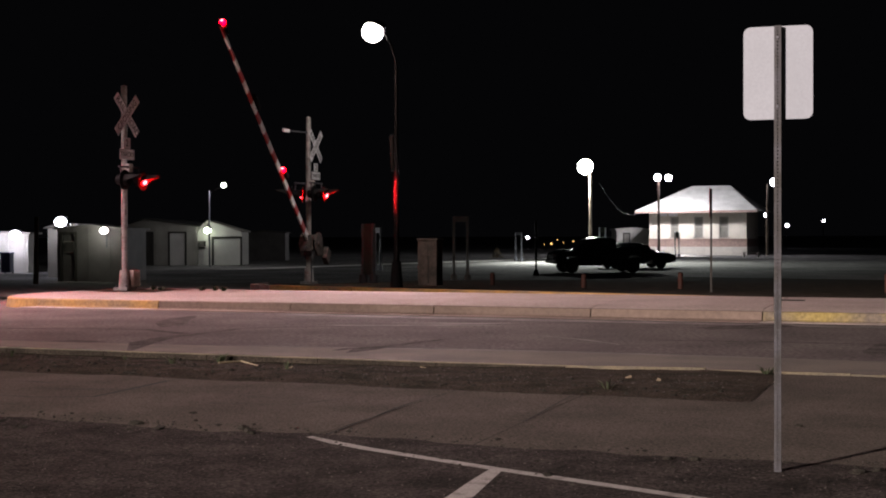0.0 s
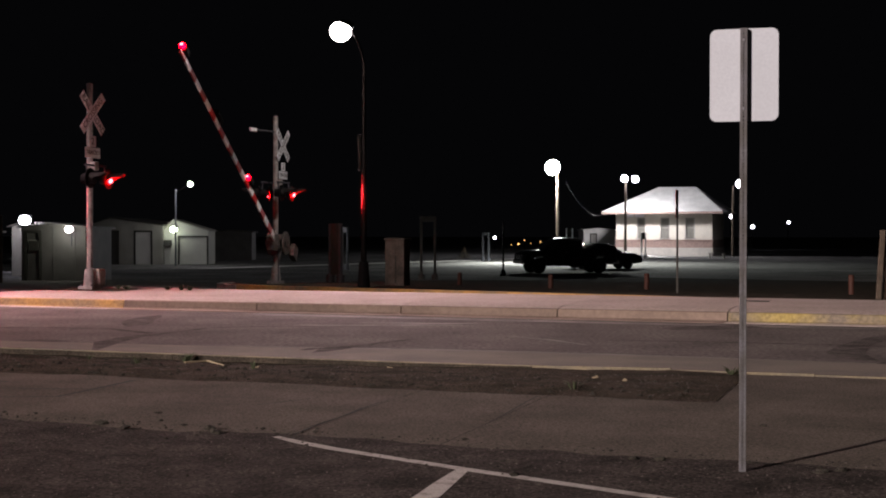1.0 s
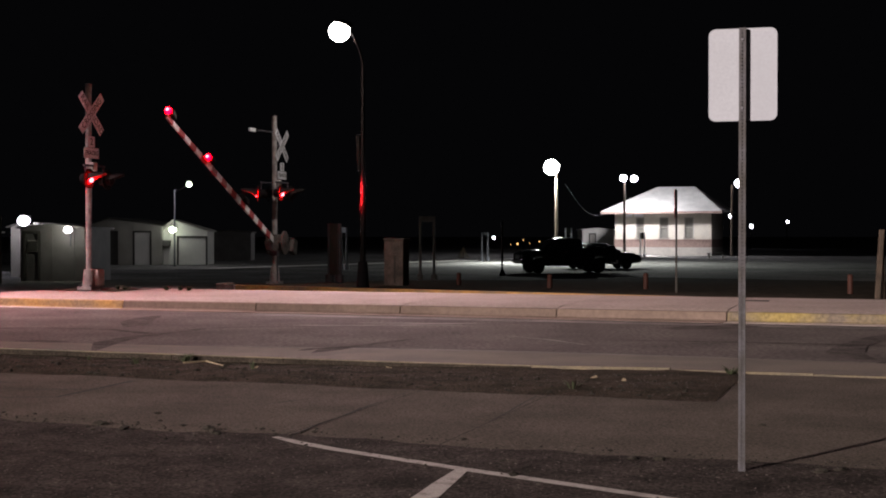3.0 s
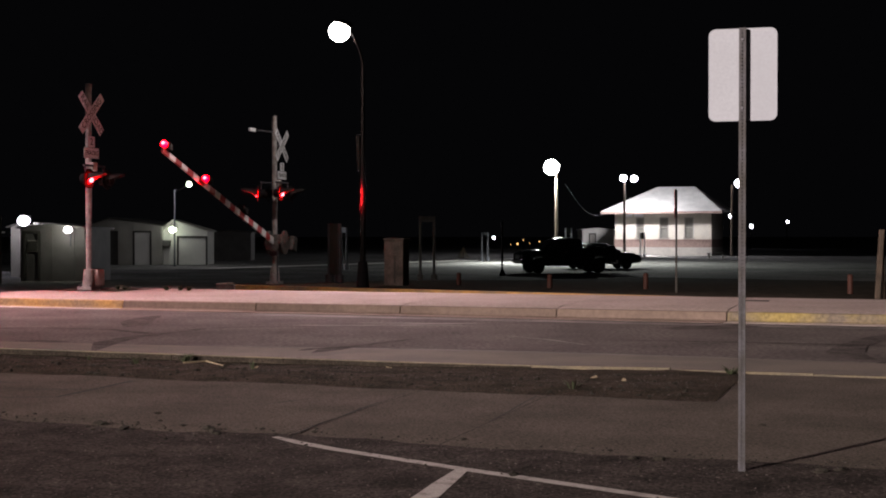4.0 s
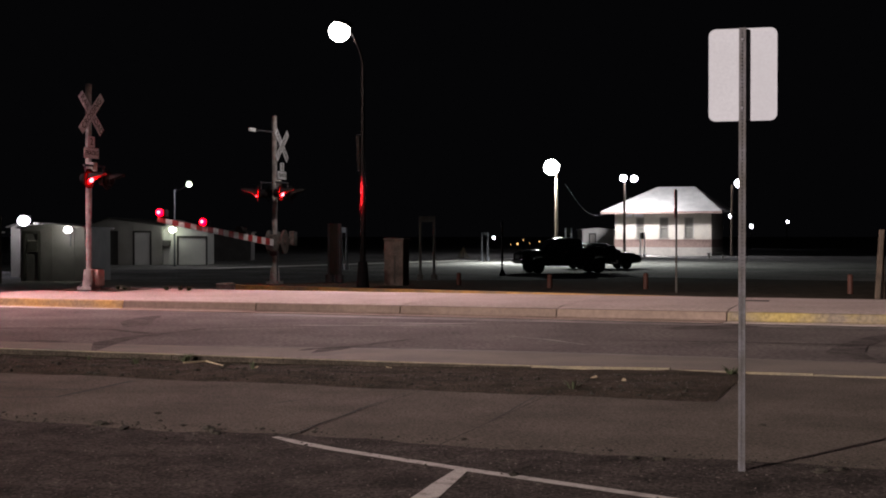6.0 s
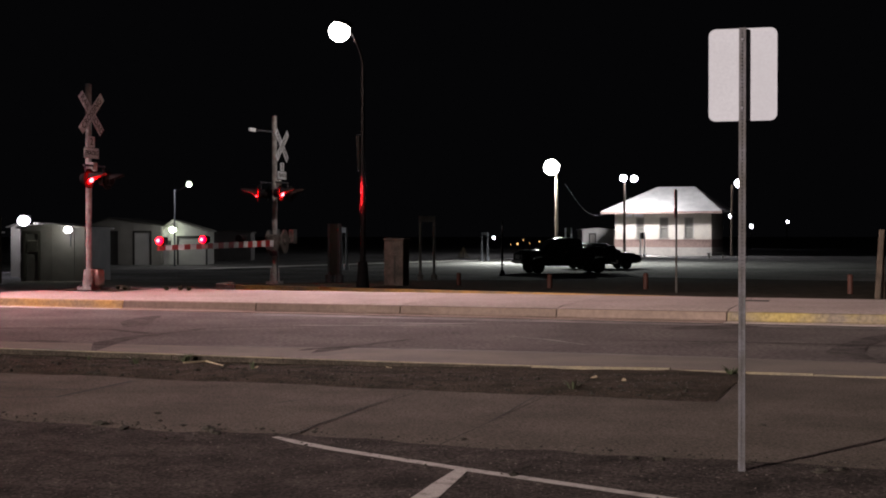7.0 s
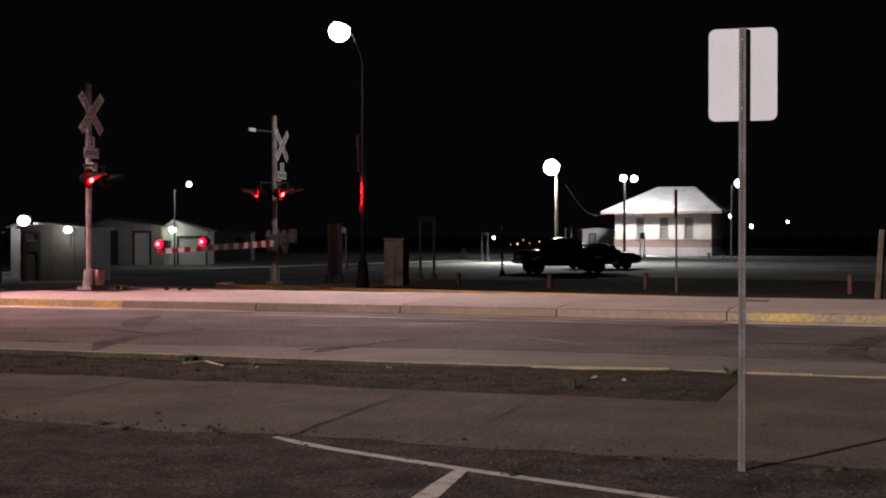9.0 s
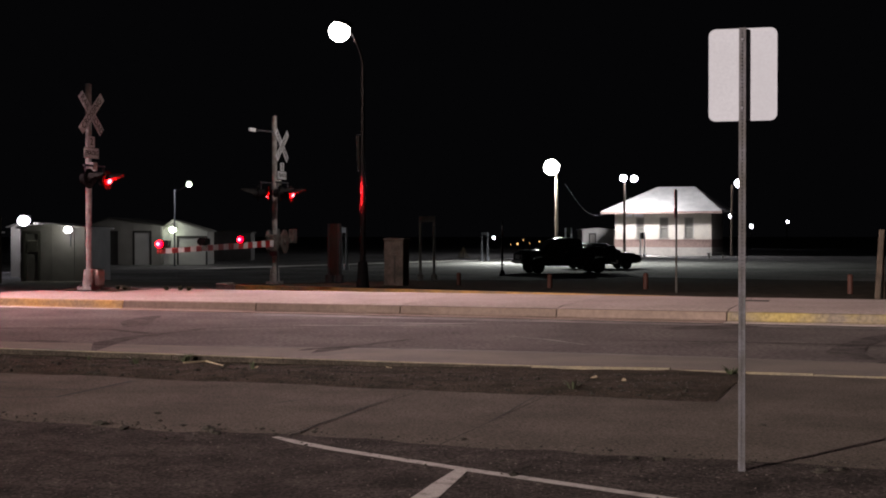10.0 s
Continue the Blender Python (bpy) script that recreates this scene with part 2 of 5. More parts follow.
def verge_z(x, y):
    """Height of the dirt strip: it sinks away from the pavement to the foot of the kerb."""
    k = min(1, max(0, (across(x, y) - 12.25) / 2.1))
    e = near_end(x, y)
    sink = min(1, max(0, (-4.2 - (x * math.cos(SKEW) - y * math.sin(SKEW))) / 3))
    return 0.006 + e * (0.03 * math.sin(min(1, k * 1.6) * math.pi) - (0.045 * sink - 0.012) * k * k + 0.016 * noise.noise((x * 1.7, y * 1.7, 2)) * min(1, k * 3)) + 0.007 * noise.noise((x * 6, y * 6, 1))


def ground():
    bm = bmesh.new()
    xs = [-2500, -400, -120] + list(range(-80, 81, 8)) + [120, 400, 2500]
    ys = [-1500, -200, -60, -20, 0, 20] + list(range(30, 62, 2)) + [70, 90, 120, 160, 250, 600, 3000]
    grid = [[bm.verts.new((x, y, level(y) - 0.05)) for x in xs] for y in ys]
    for a, b in zip(grid, grid[1:]):
        for i in range(len(xs) - 1):
            bm.faces.new((a[i], a[i + 1], b[i + 1], b[i]))
    structure("ground", bm, GRAVEL, "grey gravel yard reaching far behind the crossing")
    bm = bmesh.new()
    sheet(bm, -60, 60, -40, 7.6, 1.0, lambda x, y: 0.011, place=st)
    sheet(bm, -24, 16, 7.6, 9.02, 0.1, lambda x, y: 0.011, edge=0.28, place=st)
    sheet(bm, -60, -24, 7.6, 9.02, 1.0, lambda x, y: 0.011, place=st)
    sheet(bm, 16, 60, 7.6, 9.02, 1.0, lambda x, y: 0.011, place=st)
    sheet(bm, -60, 60, 7.5, 12.4, 2.0, lambda x, y: -0.004, place=st)
    structure("parking_lot", bm, LOT, "worn dark asphalt lot strewn with gravel")
    bm = bmesh.new()
    sheet(bm, -60, -1.6, 12.2, 14.47, 0.12, verge_z,
          place=lambda s, n: st(s, 12.2 + (n - 12.2) * (kerb_line(s) + 0.01 - 12.2) / 2.27 + (0.12 * noise.noise((s * 0.9, 0, 4)) if n < 12.3 else 0)))
    structure("verge_strip", bm, DIRT, "bare dirt planting strip with sparse weeds")
    bm = bmesh.new()
    sheet(bm, -60, 60, 14.5, 23.5, 1.4, lambda x, y: 0.0, place=st)
    structure("road", bm, ASPHALT, "grey asphalt street with tyre marks and patches")
    bm = bmesh.new()
    sheet(bm, -70, 60, 28.4, 46, 2.0, lambda x, y: level(y) + 0.03, place=st)
    structure("road_crossing", bm, ASPHALT, "dark asphalt road that leads over the tracks")


CURB_A, CURB_B = Vector((-6.048, 37.7, 0)), Vector((6.674, 29.75, 0))
ALONG = (CURB_B - CURB_A).normalized()
BACK = Vector((-ALONG.y, ALONG.x, 0))


def far_verge():
    bm = bmesh.new()
    rows = []
    for j in range(26):
        q = j * 1.1 + 0.15
        row = []
        for i in range(46):
            p = CURB_A + ALONG * i + BACK * q
            k = min(1, max(0, (q - 2) / 22))
            row.append(bm.verts.new((p.x, p.y, 0.10 * (1 - k) + (level(p.y) - 0.02) * k)))
        rows.append(row)
    for a, b in zip(rows, rows[1:]):
        for i in range(45):
            bm.faces.new((a[i], a[i + 1], b[i + 1], b[i]))
    structure("verge", bm, DIRT, "bare earth verge behind the yellow kerb")
    kerb = tagged(new("kerb"), "yellow painted concrete kerb, worn and chipped", kind="structure")
    for i in range(15):
        a = CURB_A + ALONG * (i * 3.05 + 0.01)
        b = CURB_A + ALONG * ((i + 1) * 3.05 - 0.01)
        bm = bmesh.new()
        prism(bm, [a + Vector((0, 0, -0.2)), a + BACK * 0.2 + Vector((0, 0, -0.2)), a + BACK * 0.2 + Vector((0, 0, 0.13)), a + BACK * 0.03 + Vector((0, 0, 0.13))], b - a)
        part("kerb_stone", bm, YELLOW, kerb)
    bm = bmesh.new()
    end = CURB_A - ALONG * 0.01
    for i in range(6):
        t0, t1 = i * 15, i * 15 + 14.6
        c = end + BACK * 1.6
        p = [c + 1.6 * (-BACK * math.cos(radians(t)) - ALONG * math.sin(radians(t))) for t in (t0, t1)]
        q = [c + 1.4 * (-BACK * math.cos(radians(t)) - ALONG * math.sin(radians(t))) for t in (t0, t1)]
        prism(bm, [p[0] + Vector((0, 0, -0.2)), p[1] + Vector((0, 0, -0.2)), q[1] + Vector((0, 0, -0.2)), q[0] + Vector((0, 0, -0.2))], (0, 0, 0.33))
    part("kerb_corner", bm, CONCRETE, kerb)
    bm = bmesh.new()
    c = end + BACK * 1.6
    fan = [c + 1.42 * (-BACK * math.cos(radians(t)) - ALONG * math.sin(radians(t))) for t in range(0, 91, 10)]
    prism(bm, [p + Vector((0, 0, -0.2)) for p in [c] + fan], (0, 0, 0.3))
    a = end + BACK * 1.6
    prism(bm, [a + Vector((0, 0, -0.2)), a - ALONG * 1.42 + Vector((0, 0, -0.2)), a - ALONG * 1.42 + BACK * 10 + Vector((0, 0, -0.5)), a + BACK * 10 + Vector((0, 0, -0.5))], (0, 0, 0.3))
    part("kerb_fill", bm, DIRT, kerb)


JOINTS = [-22.15 + 3.2 * i for i in range(20)]


def island():
    """The raised concrete median in ten-foot pieces, with its gutter and battered kerb."""
    top = tagged(new("median"), "pale raised concrete median with cut joints and kerb", kind="structure")
    profile = [(23.48, -0.06), (23.48, 0.008), (24.06, -0.004), (24.1, 0.02), (24.125, 0.145), (24.14, 0.16), (24.17, 0.168), (24.6, 0.2), (28.6, 0.225), (28.7, 0.21), (28.74, -0.06)]
    for i, s in enumerate(JOINTS):
        s0, s1 = s + 0.012, s + 3.2 - 0.012
        if i == 0:
            continue
        yellow = i < 2 or i >= 6
        for name, chain, mat in (("kerb_stone", [(23.48, -0.06)] + profile[1:7] + [(24.17, -0.06)], (YELLOW if i < 2 else OLD_YELLOW) if yellow else KERB_GREY), ("slab", [(24.175, -0.06), (24.175, 0.168)] + profile[7:], CONCRETE)):
            if name == "kerb_stone" and yellow:
                bm = bmesh.new()
                pts = [(*st(s0, n), z) for n, z in [(23.48, -0.06), (23.48, 0.008), (24.06, -0.004), (24.07, -0.06)]]
                prism(bm, pts, Vector((*st(s1, 0), 0)) - Vector((*st(s0, 0), 0)))
                part("gutter", bm, CONCRETE, top)
                chain = [(24.075, -0.06), (24.075, 0.0)] + profile[3:7] + [(24.17, -0.06)]
            bm = bmesh.new()
            prism(bm, [(*st(s0, n), z) for n, z in chain], Vector((*st(s1, 0), 0)) - Vector((*st(s0, 0), 0)))
            part(name, bm, mat, top)
    # rounded nose, kerb round a slab
    mid, half, long = 26.4, 2.32, 1.95

    def nose(k, inset):
        a = radians(90 + 180 * k / 18)
        return (-18.955 + (long - inset) * math.cos(a), mid + (half - inset) * math.sin(a))

    for k in range(18):
        bm = bmesh.new()
        ring = [[bm.verts.new((*st(*nose(j, d)), z)) for d, z in ((0, -0.06), (0.02, 0.02), (0.045, 0.145), (0.07, 0.165), (0.1, 0.168), (0.1, -0.06))] for j in (k, k + 1)]
        bm.faces.new(ring[0]), bm.faces.new(ring[1][::-1])
        for j in range(6):
            bm.faces.new((ring[0][(j + 1) % 6], ring[0][j], ring[1][j], ring[1][(j + 1) % 6]))
        part("kerb_stone", bm, YELLOW, top)
    bm = bmesh.new()
    prism(bm, [(*st(*nose(k, 0.104)), -0.06) for k in range(19)], (0, 0, 0.23))
    part("slab", bm, CONCRETE, top)
    near = tagged(new("kerb"), "low concrete kerb with a worn yellow top", kind="structure")
    for i in range(60):
        s0 = -46.4 + 1.57 * i
        s1 = s0 + 1.56
        up = 0.05 if s0 < -3 else 0.03 if s0 < -1.5 else 0.02
        bm = bmesh.new()
        ring = []
        for s in (s0, s1):
            ring.append([bm.verts.new((*st(s, kerb_line(s) + d), z)) for d, z in ((0, -0.12), (0, up - 0.012), (0.09, up - 0.012), (0.1, -0.1))])
        bm.faces.new(ring[0]), bm.faces.new(ring[1][::-1])
        for k in range(4):
            bm.faces.new((ring[0][(k + 1) % 4], ring[0][k], ring[1][k], ring[1][(k + 1) % 4]))
        # dark body carries the face's shade, the top keeps its own tan
        stone_ob = part("kerb_stone", bm, KERB_SHADE if s0 < -5.5 else KERB_TAN, near)
        bm = bmesh.new()
        ring = []
        for s in (s0, s1):
            ring.append([bm.verts.new((*st(s, kerb_line(s) + d), z)) for d, z in ((0.004, up - 0.012), (0.008, up), (0.085, up), (0.09, up - 0.012))])
        bm.faces.new(ring[0]), bm.faces.new(ring[1][::-1])
        for k in range(4):
            bm.faces.new((ring[0][(k + 1) % 4], ring[0][k], ring[1][k], ring[1][(k + 1) % 4]))
        part("worn_top", bm, KERB_TAN, stone_ob)


def pavement():
    near = tagged(new("pavement"), "old cracked concrete pavement beside the lot", kind="structure")
    cuts = [-60, -30, -20, -14, -10.75, -4.5, -3.2, 1.6, 4.8, 8, 12, 20, 40]
    for s0, s1 in zip(cuts, cuts[1:]):
        bm = bmesh.new()
        sheet(bm, s0 + 0.006, s1 - 0.006, 8.2, 12.3, 0.2, lambda x, y: 0.005 + 0.001 * noise.noise((x * 0.7, y * 0.7, 7)), edge=0.05, place=st)
        part("slab", bm, WALK, near)
    for s0, s1 in ((-1.6, 1.6), (1.6, 4.8), (4.8, 8), (8, 14)):
        bm = bmesh.new()
        prism(bm, [(*st(s, n), -0.08) for s, n in ((s0 + 0.01, 12.25), (s1 - 0.01, 12.25), (s1 - 0.01, kerb_line(s1) - 0.005), (s0 + 0.01, kerb_line(s0) - 0.005))], (0, 0, 0.0835))
        part("slab", bm, WALK, near)


ground()
far_verge()
island()
pavement()


# ---- the crossing signals ----
def facing(angle):
    """Turns local +X to the way the signs look, angle degrees from the viewer's side towards the right."""
    return angle - 90


FLASH = 32.04


def flash_head(parent, at, sign, dark_first):
    """A flasher: target disc, visor, lens and an added shutter that blinks it. Looks along local x times sign."""
    head = part("flasher", built(lambda bm: (rod(bm, (-0.012 * sign, 0, 0), (0.012 * sign, 0, 0), 0.245, None, 28), rod(bm, (-0.2 * sign, 0, 0), (-0.01 * sign, 0, 0), 0.12, 0.145, 18))), BLACK, parent, "round black flasher target")
    head.location, head.rotation_euler = at, (0, 0, radians(3 if sign > 0 else 31))
    bm = bmesh.new()
    rows = []
    for k in range(2):
        ring = []
        for i in range(15):
            a = radians(-34 + i * 248 / 14)
            reach = (0.02, (0.065 if sign > 0 else 0.13) + 0.375 * min(1, max(0, math.sin(a) + 0.12) * 1.3))[k]
            ring.append((bm.verts.new((sign * reach, 0.138 * math.cos(a), 0.138 * math.sin(a))), bm.verts.new((sign * reach, 0.145 * math.cos(a), 0.145 * math.sin(a)))))
        rows.append(ring)
    for i in range(14):
        for j in (0, 1):
            bm.faces.new((rows[0][i][j], rows[0][i + 1][j], rows[1][i + 1][j], rows[1][i][j]))
        bm.faces.new((rows[1][i][0], rows[1][i + 1][0], rows[1][i + 1][1], rows[1][i][1]))
    part("visor", bm, VISOR, head, "black sheet-metal visor", True)
    lens = part("lens", built(lambda bm: rod(bm, (0.03 * sign, 0, 0), (0.06 * sign, 0, 0), 0.1, 0.078, 20)), RED_GLOW, head, "glowing red signal lens")
    # glowing plug gives the lens its blown-out centre
    part("bulb", built(lambda bm: rod(bm, (0.05 * sign, 0, -0.03), (0.1 * sign, 0, -0.03), 0.072, 0.045, 16)), RED_CORE, head, "pale lens centre, glare made as a glowing part")
    # added shutter: slides over the lens in place of switching it off
    shutter = part("shutter", built(lambda bm: rod(bm, (-0.12 * sign, 0, 0), (0.004 * sign, 0, 0), 0.132, None, 20)), BLACK, head, "added black shutter, covers the lens to switch the lamp off")
    SHUTTERS.append((shutter, sign, dark_first))
    return head


SHUTTERS = []
SLEEVES = []


def crossbuck(parent, at, size, words=True):
    cross = new("crossbuck")
    cross.parent, cross.location = parent, at
    for k, text in ((45, "CROSSING"), (-45, "RAILROAD")):
        m = pose(0.006 if k > 0 else -0.006, 0, 0) @ pose(0, 0, 0, k)
        bm = bmesh.new()
        box(bm, (-0.004, -size / 2, -size * 0.095), (0.004, size / 2, size * 0.095))
        bevel(bm, 0.003, 1)
        blade = part("blade", bm, SIGN_WHITE, cross)
        blade.matrix_local = m
        if words:
            gap = ("RAIL", "ROAD") if k < 0 else ("CROSSING",)
            if len(gap) == 1:
                lettering(text, size * 0.17, LETTER, blade, pose(0.006, 0, 0, 90, 0, 90))
            else:
                for w, dy in zip(gap, (-size * 0.28, size * 0.28)):
                    lettering(w, size * 0.17, LETTER, blade, pose(0.006, dy, 0, 90, 0, 90))
    return cross


def crossing_signal(name, x, y, z, angle, top, cross_z, head_z, size, gate=False):
    ob = thing(name, pose(x, y, z, 0, 0, facing(angle)), "aluminium crossing signal mast with crossbuck and red flashers", "signal", "crossing signals")
    part("mast", rodded((0, 0, 0.1), (0, 0, top), 0.075, None, 16), MAST, ob, "grey weathered tubular mast", True)
    part("mast_cap", ball((0, 0, top), 0.078, 0.4), MAST, ob, "", True)
    part("base", built(lambda bm: (box(bm, (-0.2, -0.2, -0.05), (0.2, 0.2, 0.08)), rod(bm, (0, 0, 0.07), (0, 0, 0.5), 0.16, 0.12, 16))), MAST, ob, "flared cast mast base")
    for a in range(4):
        part("anchor_bolt", rodded((0.15 * (1 if a % 2 else -1), 0.15 * (1 if a // 2 else -1), 0.07), (0.15 * (1 if a % 2 else -1), 0.15 * (1 if a // 2 else -1), 0.13), 0.02, None, 6), STEEL, ob)
    cross = crossbuck(ob, (0.1, -0.02 if not gate else 0.34, cross_z), size, True)
    part("bracket", rodded((0, 0, cross_z), (0.1, -0.02 if not gate else 0.34, cross_z), 0.025), STEEL, ob)
    off = -0.02 if not gate else 0.34
    plate = part("track_count_sign", boxed((0.094, off - 0.14, cross_z - size * 0.65), (0.1, off + 0.14, cross_z - size * 0.44), 0.002), SIGN_WHITE, ob, "small white sign with the number of tracks")
    lettering("2", 0.24, LETTER, plate, pose(0.104, off, cross_z - size * 0.545, 90, 0, 90))
    plate = part("track_sign", boxed((0.094, off - 0.31, cross_z - size * 0.86), (0.1, off + 0.31, cross_z - size * 0.66), 0.002), SIGN_WHITE, ob, "white sign plate under the crossbuck")
    lettering("TRACKS", 0.15, LETTER, plate, pose(0.104, off, cross_z - size * 0.76, 90, 0, 90))
    for k in (1, -1) if gate else (1,):
        part("crossarm", built(lambda bm: (rod(bm, ((0.25 if gate else 0.16) * k, -0.45, head_z + 0.33), ((0.25 if gate else 0.16) * k, 0.45, head_z + 0.33), 0.025), rod(bm, (0, 0, head_z + 0.33), ((0.25 if gate else 0.16) * k, 0, head_z + 0.33), 0.03))), STEEL, ob, "tubular crossarm")
    part("junction_box", boxed((0.04, -0.06, head_z + 0.2), (0.2, 0.1, head_z + 0.42), 0.03), CASE, ob, "pale cast junction box")
    fwd = 0.37 if gate else 0.28
    for dy, first in ((-0.38, False), (0.38, True)):
        head = flash_head(ob, (fwd, dy, head_z), 1, first)
        part("drop_pipe", rodded((fwd - 0.09, dy, head_z + 0.05), (fwd - 0.12, dy, head_z + 0.33), 0.02), STEEL, ob)
        if gate:
            head = flash_head(ob, (-fwd, dy, head_z), -1, first)
            part("drop_pipe", rodded((-fwd + 0.09, dy, head_z + 0.05), (-fwd + 0.12, dy, head_z + 0.33), 0.02), STEEL, ob)
    return ob


LEFT = crossing_signal("crossing_signal", -8.723, 32, 0.225, 70.5, 5.272 - 0.225, 4.56 - 0.225, 2.941 - 0.225, 1.28)
part("cable_box", boxed((-0.2, 0.08, 0.08), (0.2, 0.4, 0.5), 0.05), CASE, LEFT, "grey cable box at the mast's foot")
RIGHT = crossing_signal("crossing_signal", -5.118, 39.5, 0.1, 73, 5.174 - 0.1, 4.315 - 0.1, 2.838 - 0.1, 1.2, True)
part("side_arm", built(lambda bm: rod(bm, (0, 0, 4.710 - 0.1), (-0.25, -0.75, 4.710 - 0.1), 0.025)), STEEL, RIGHT, "short side arm near the top")
part("arm_plate", boxed((-0.32, -1.15, 4.658 - 0.1), (-0.26, -0.75, 4.762 - 0.1), 0.005), SIGN_WHITE, RIGHT)
# third signal, out of view, added to account for red light on the left
UNSEEN_SIGNAL = crossing_signal("crossing_signal", -14.6, 35.5, 0.0, 90, 5.0, 4.3, 2.9, 1.3)

# ---- the gate ----
PIVOT = (-5.083, 39.5, 1.33)
ARM_TURN = 180 + 80
GATE = [(0, 36.6), (0.5, 34.2), (1, 31.2), (1.5, 28.2), (2, 25.3), (2.5, 22.3), (4, 14.2), (4.5, 11.2), (5, 8.7), (5.5, 6.3), (6.2, 2.8), (7, -0.4), (7.3, -1.3), (7.6, -1.3), (8, -0.9), (10, -0.9)]
LENGTH = 9.2


def gate():
    ob = thing("crossing_gate", pose(*PIVOT, 0, 0, ARM_TURN), "red and white striped gate arm with red lamps, lowering", "gate")
    step = 0.406
    n = int(LENGTH / step)
    for i in range(1, n + 1):
        a, b = LENGTH - i * step, LENGTH - (i - 1) * step
        ha, hb = [0.1 - 0.045 * v / LENGTH for v in (a, b)]
        bm = bmesh.new()
        for v in box(bm, (a, -0.025, -1), (b, 0.025, 1)):
            v.co.z *= ha if v.co.x < (a + b) / 2 else hb
        part("stripe", bm, ARM_RED if i % 2 else ARM_WHITE, ob)
    part("arm_root", boxed((-0.1, -0.06, -0.11), (LENGTH - n * step, 0.06, 0.11), 0.01), CASE, ob, "pale arm clamp")
    for k in (-1, 1):
        part("counterweight_arm", built(lambda bm: prism(bm, [(0.35, k * 0.22, -0.1), (0.35, k * 0.22, 0.1), (-0.9, k * 0.22, 0.2), (-1.0, k * 0.22, 0.02)], (0, 0.02, 0))), MECH, ob, "grey counterweight support arm")
        part("counterweight", boxed((-1.1, k * 0.27 - 0.08, -0.02), (-0.72, k * 0.27 + 0.08, 0.42), 0.03), MECH, ob, "stacked grey counterweight plates")
        part("support_hub", built(lambda bm: (rod(bm, (-0.1, k * 0.24 - 0.02, 0.05), (-0.1, k * 0.24 + 0.03, 0.05), 0.36, None, 24), rod(bm, (-0.1, k * 0.24 - 0.05, 0.05), (-0.1, k * 0.24 + 0.06, 0.05), 0.1, None, 14))), MECH, ob, "round cast counterweight bracket")
    for x, first in ((LENGTH - 0.08, None), (LENGTH * 0.68, False), (LENGTH * 0.36, True)):
        lamp = part("gate_lamp", boxed((-0.34, -0.09, 0.045), (-0.1, 0.09, 0.21), 0.02), BLACK, ob, "red gate lamp with a dark body")
        lamp.location = (x, 0, 0.045)
        part("stem", rodded((-0.2, 0, -0.02), (-0.2, 0, 0.06), 0.03), BLACK, lamp)
        part("lens", ball((0, 0, 0.13), 0.085, 1.0, 16), RED_BRIGHT, lamp, "glowing red lamp lens", True)
        # small glowing ball gives the gate lens its blown-out centre
        part("bulb", ball((0.045, 0, 0.13), 0.052, 1.0, 12), RED_CORE, lamp, "pale lens centre, glare made as a glowing part", True)
        if first is not None:
            # added sleeve hides the lens while the lamp is off
            sleeve = part("shutter", rodded((-0.1, 0, 0.13), (0.135, 0, 0.13), 0.1, None, 18), BLACK, lamp, "added dark shutter, covers the lens to switch the lamp off")
            SLEEVES.append((sleeve, first))
    return ob


GATE_ARM = gate()
mech = thing("gate_mechanism", pose(-5.118, 39.5, 0.1, 0, 0, ARM_TURN), "grey gate motor housing clamped to the mast", "gate motor")
part("housing", boxed((-0.25, -0.17, 1.0), (0.3, 0.17, 1.5), 0.03), MECH, mech, "grey cast motor housing")
part("hub", rodded((0, -0.3, 1.24), (0, 0.3, 1.24), 0.09), STEEL, mech)
part("clamp", boxed((-0.12, -0.12, 0.85), (0.12, 0.12, 1.0), 0.02), STEEL, mech)
part("cover", boxed((-0.2, -0.2, 1.06), (0.24, -0.17, 1.44), 0.012), MECH, mech, "bolted motor cover")
part("cover", boxed((-0.2, 0.17, 1.06), (0.24, 0.2, 1.44), 0.012), MECH, mech, "bolted motor cover")
for k in (-0.15, 0.19):
    for z in (1.1, 1.4):
        part("bolt", rodded((k, -0.215, z), (k, -0.195, z), 0.018, None, 6), STEEL, mech)
part("buffer", rodded((0.28, 0, 1.12), (0.42, 0, 1.12), 0.05), STEEL, mech)
part("conduit", built(lambda bm: (rod(bm, (0.1, 0.12, 0.0), (0.1, 0.12, 1.0), 0.022),)), STEEL, mech, "cable conduit down the mast")


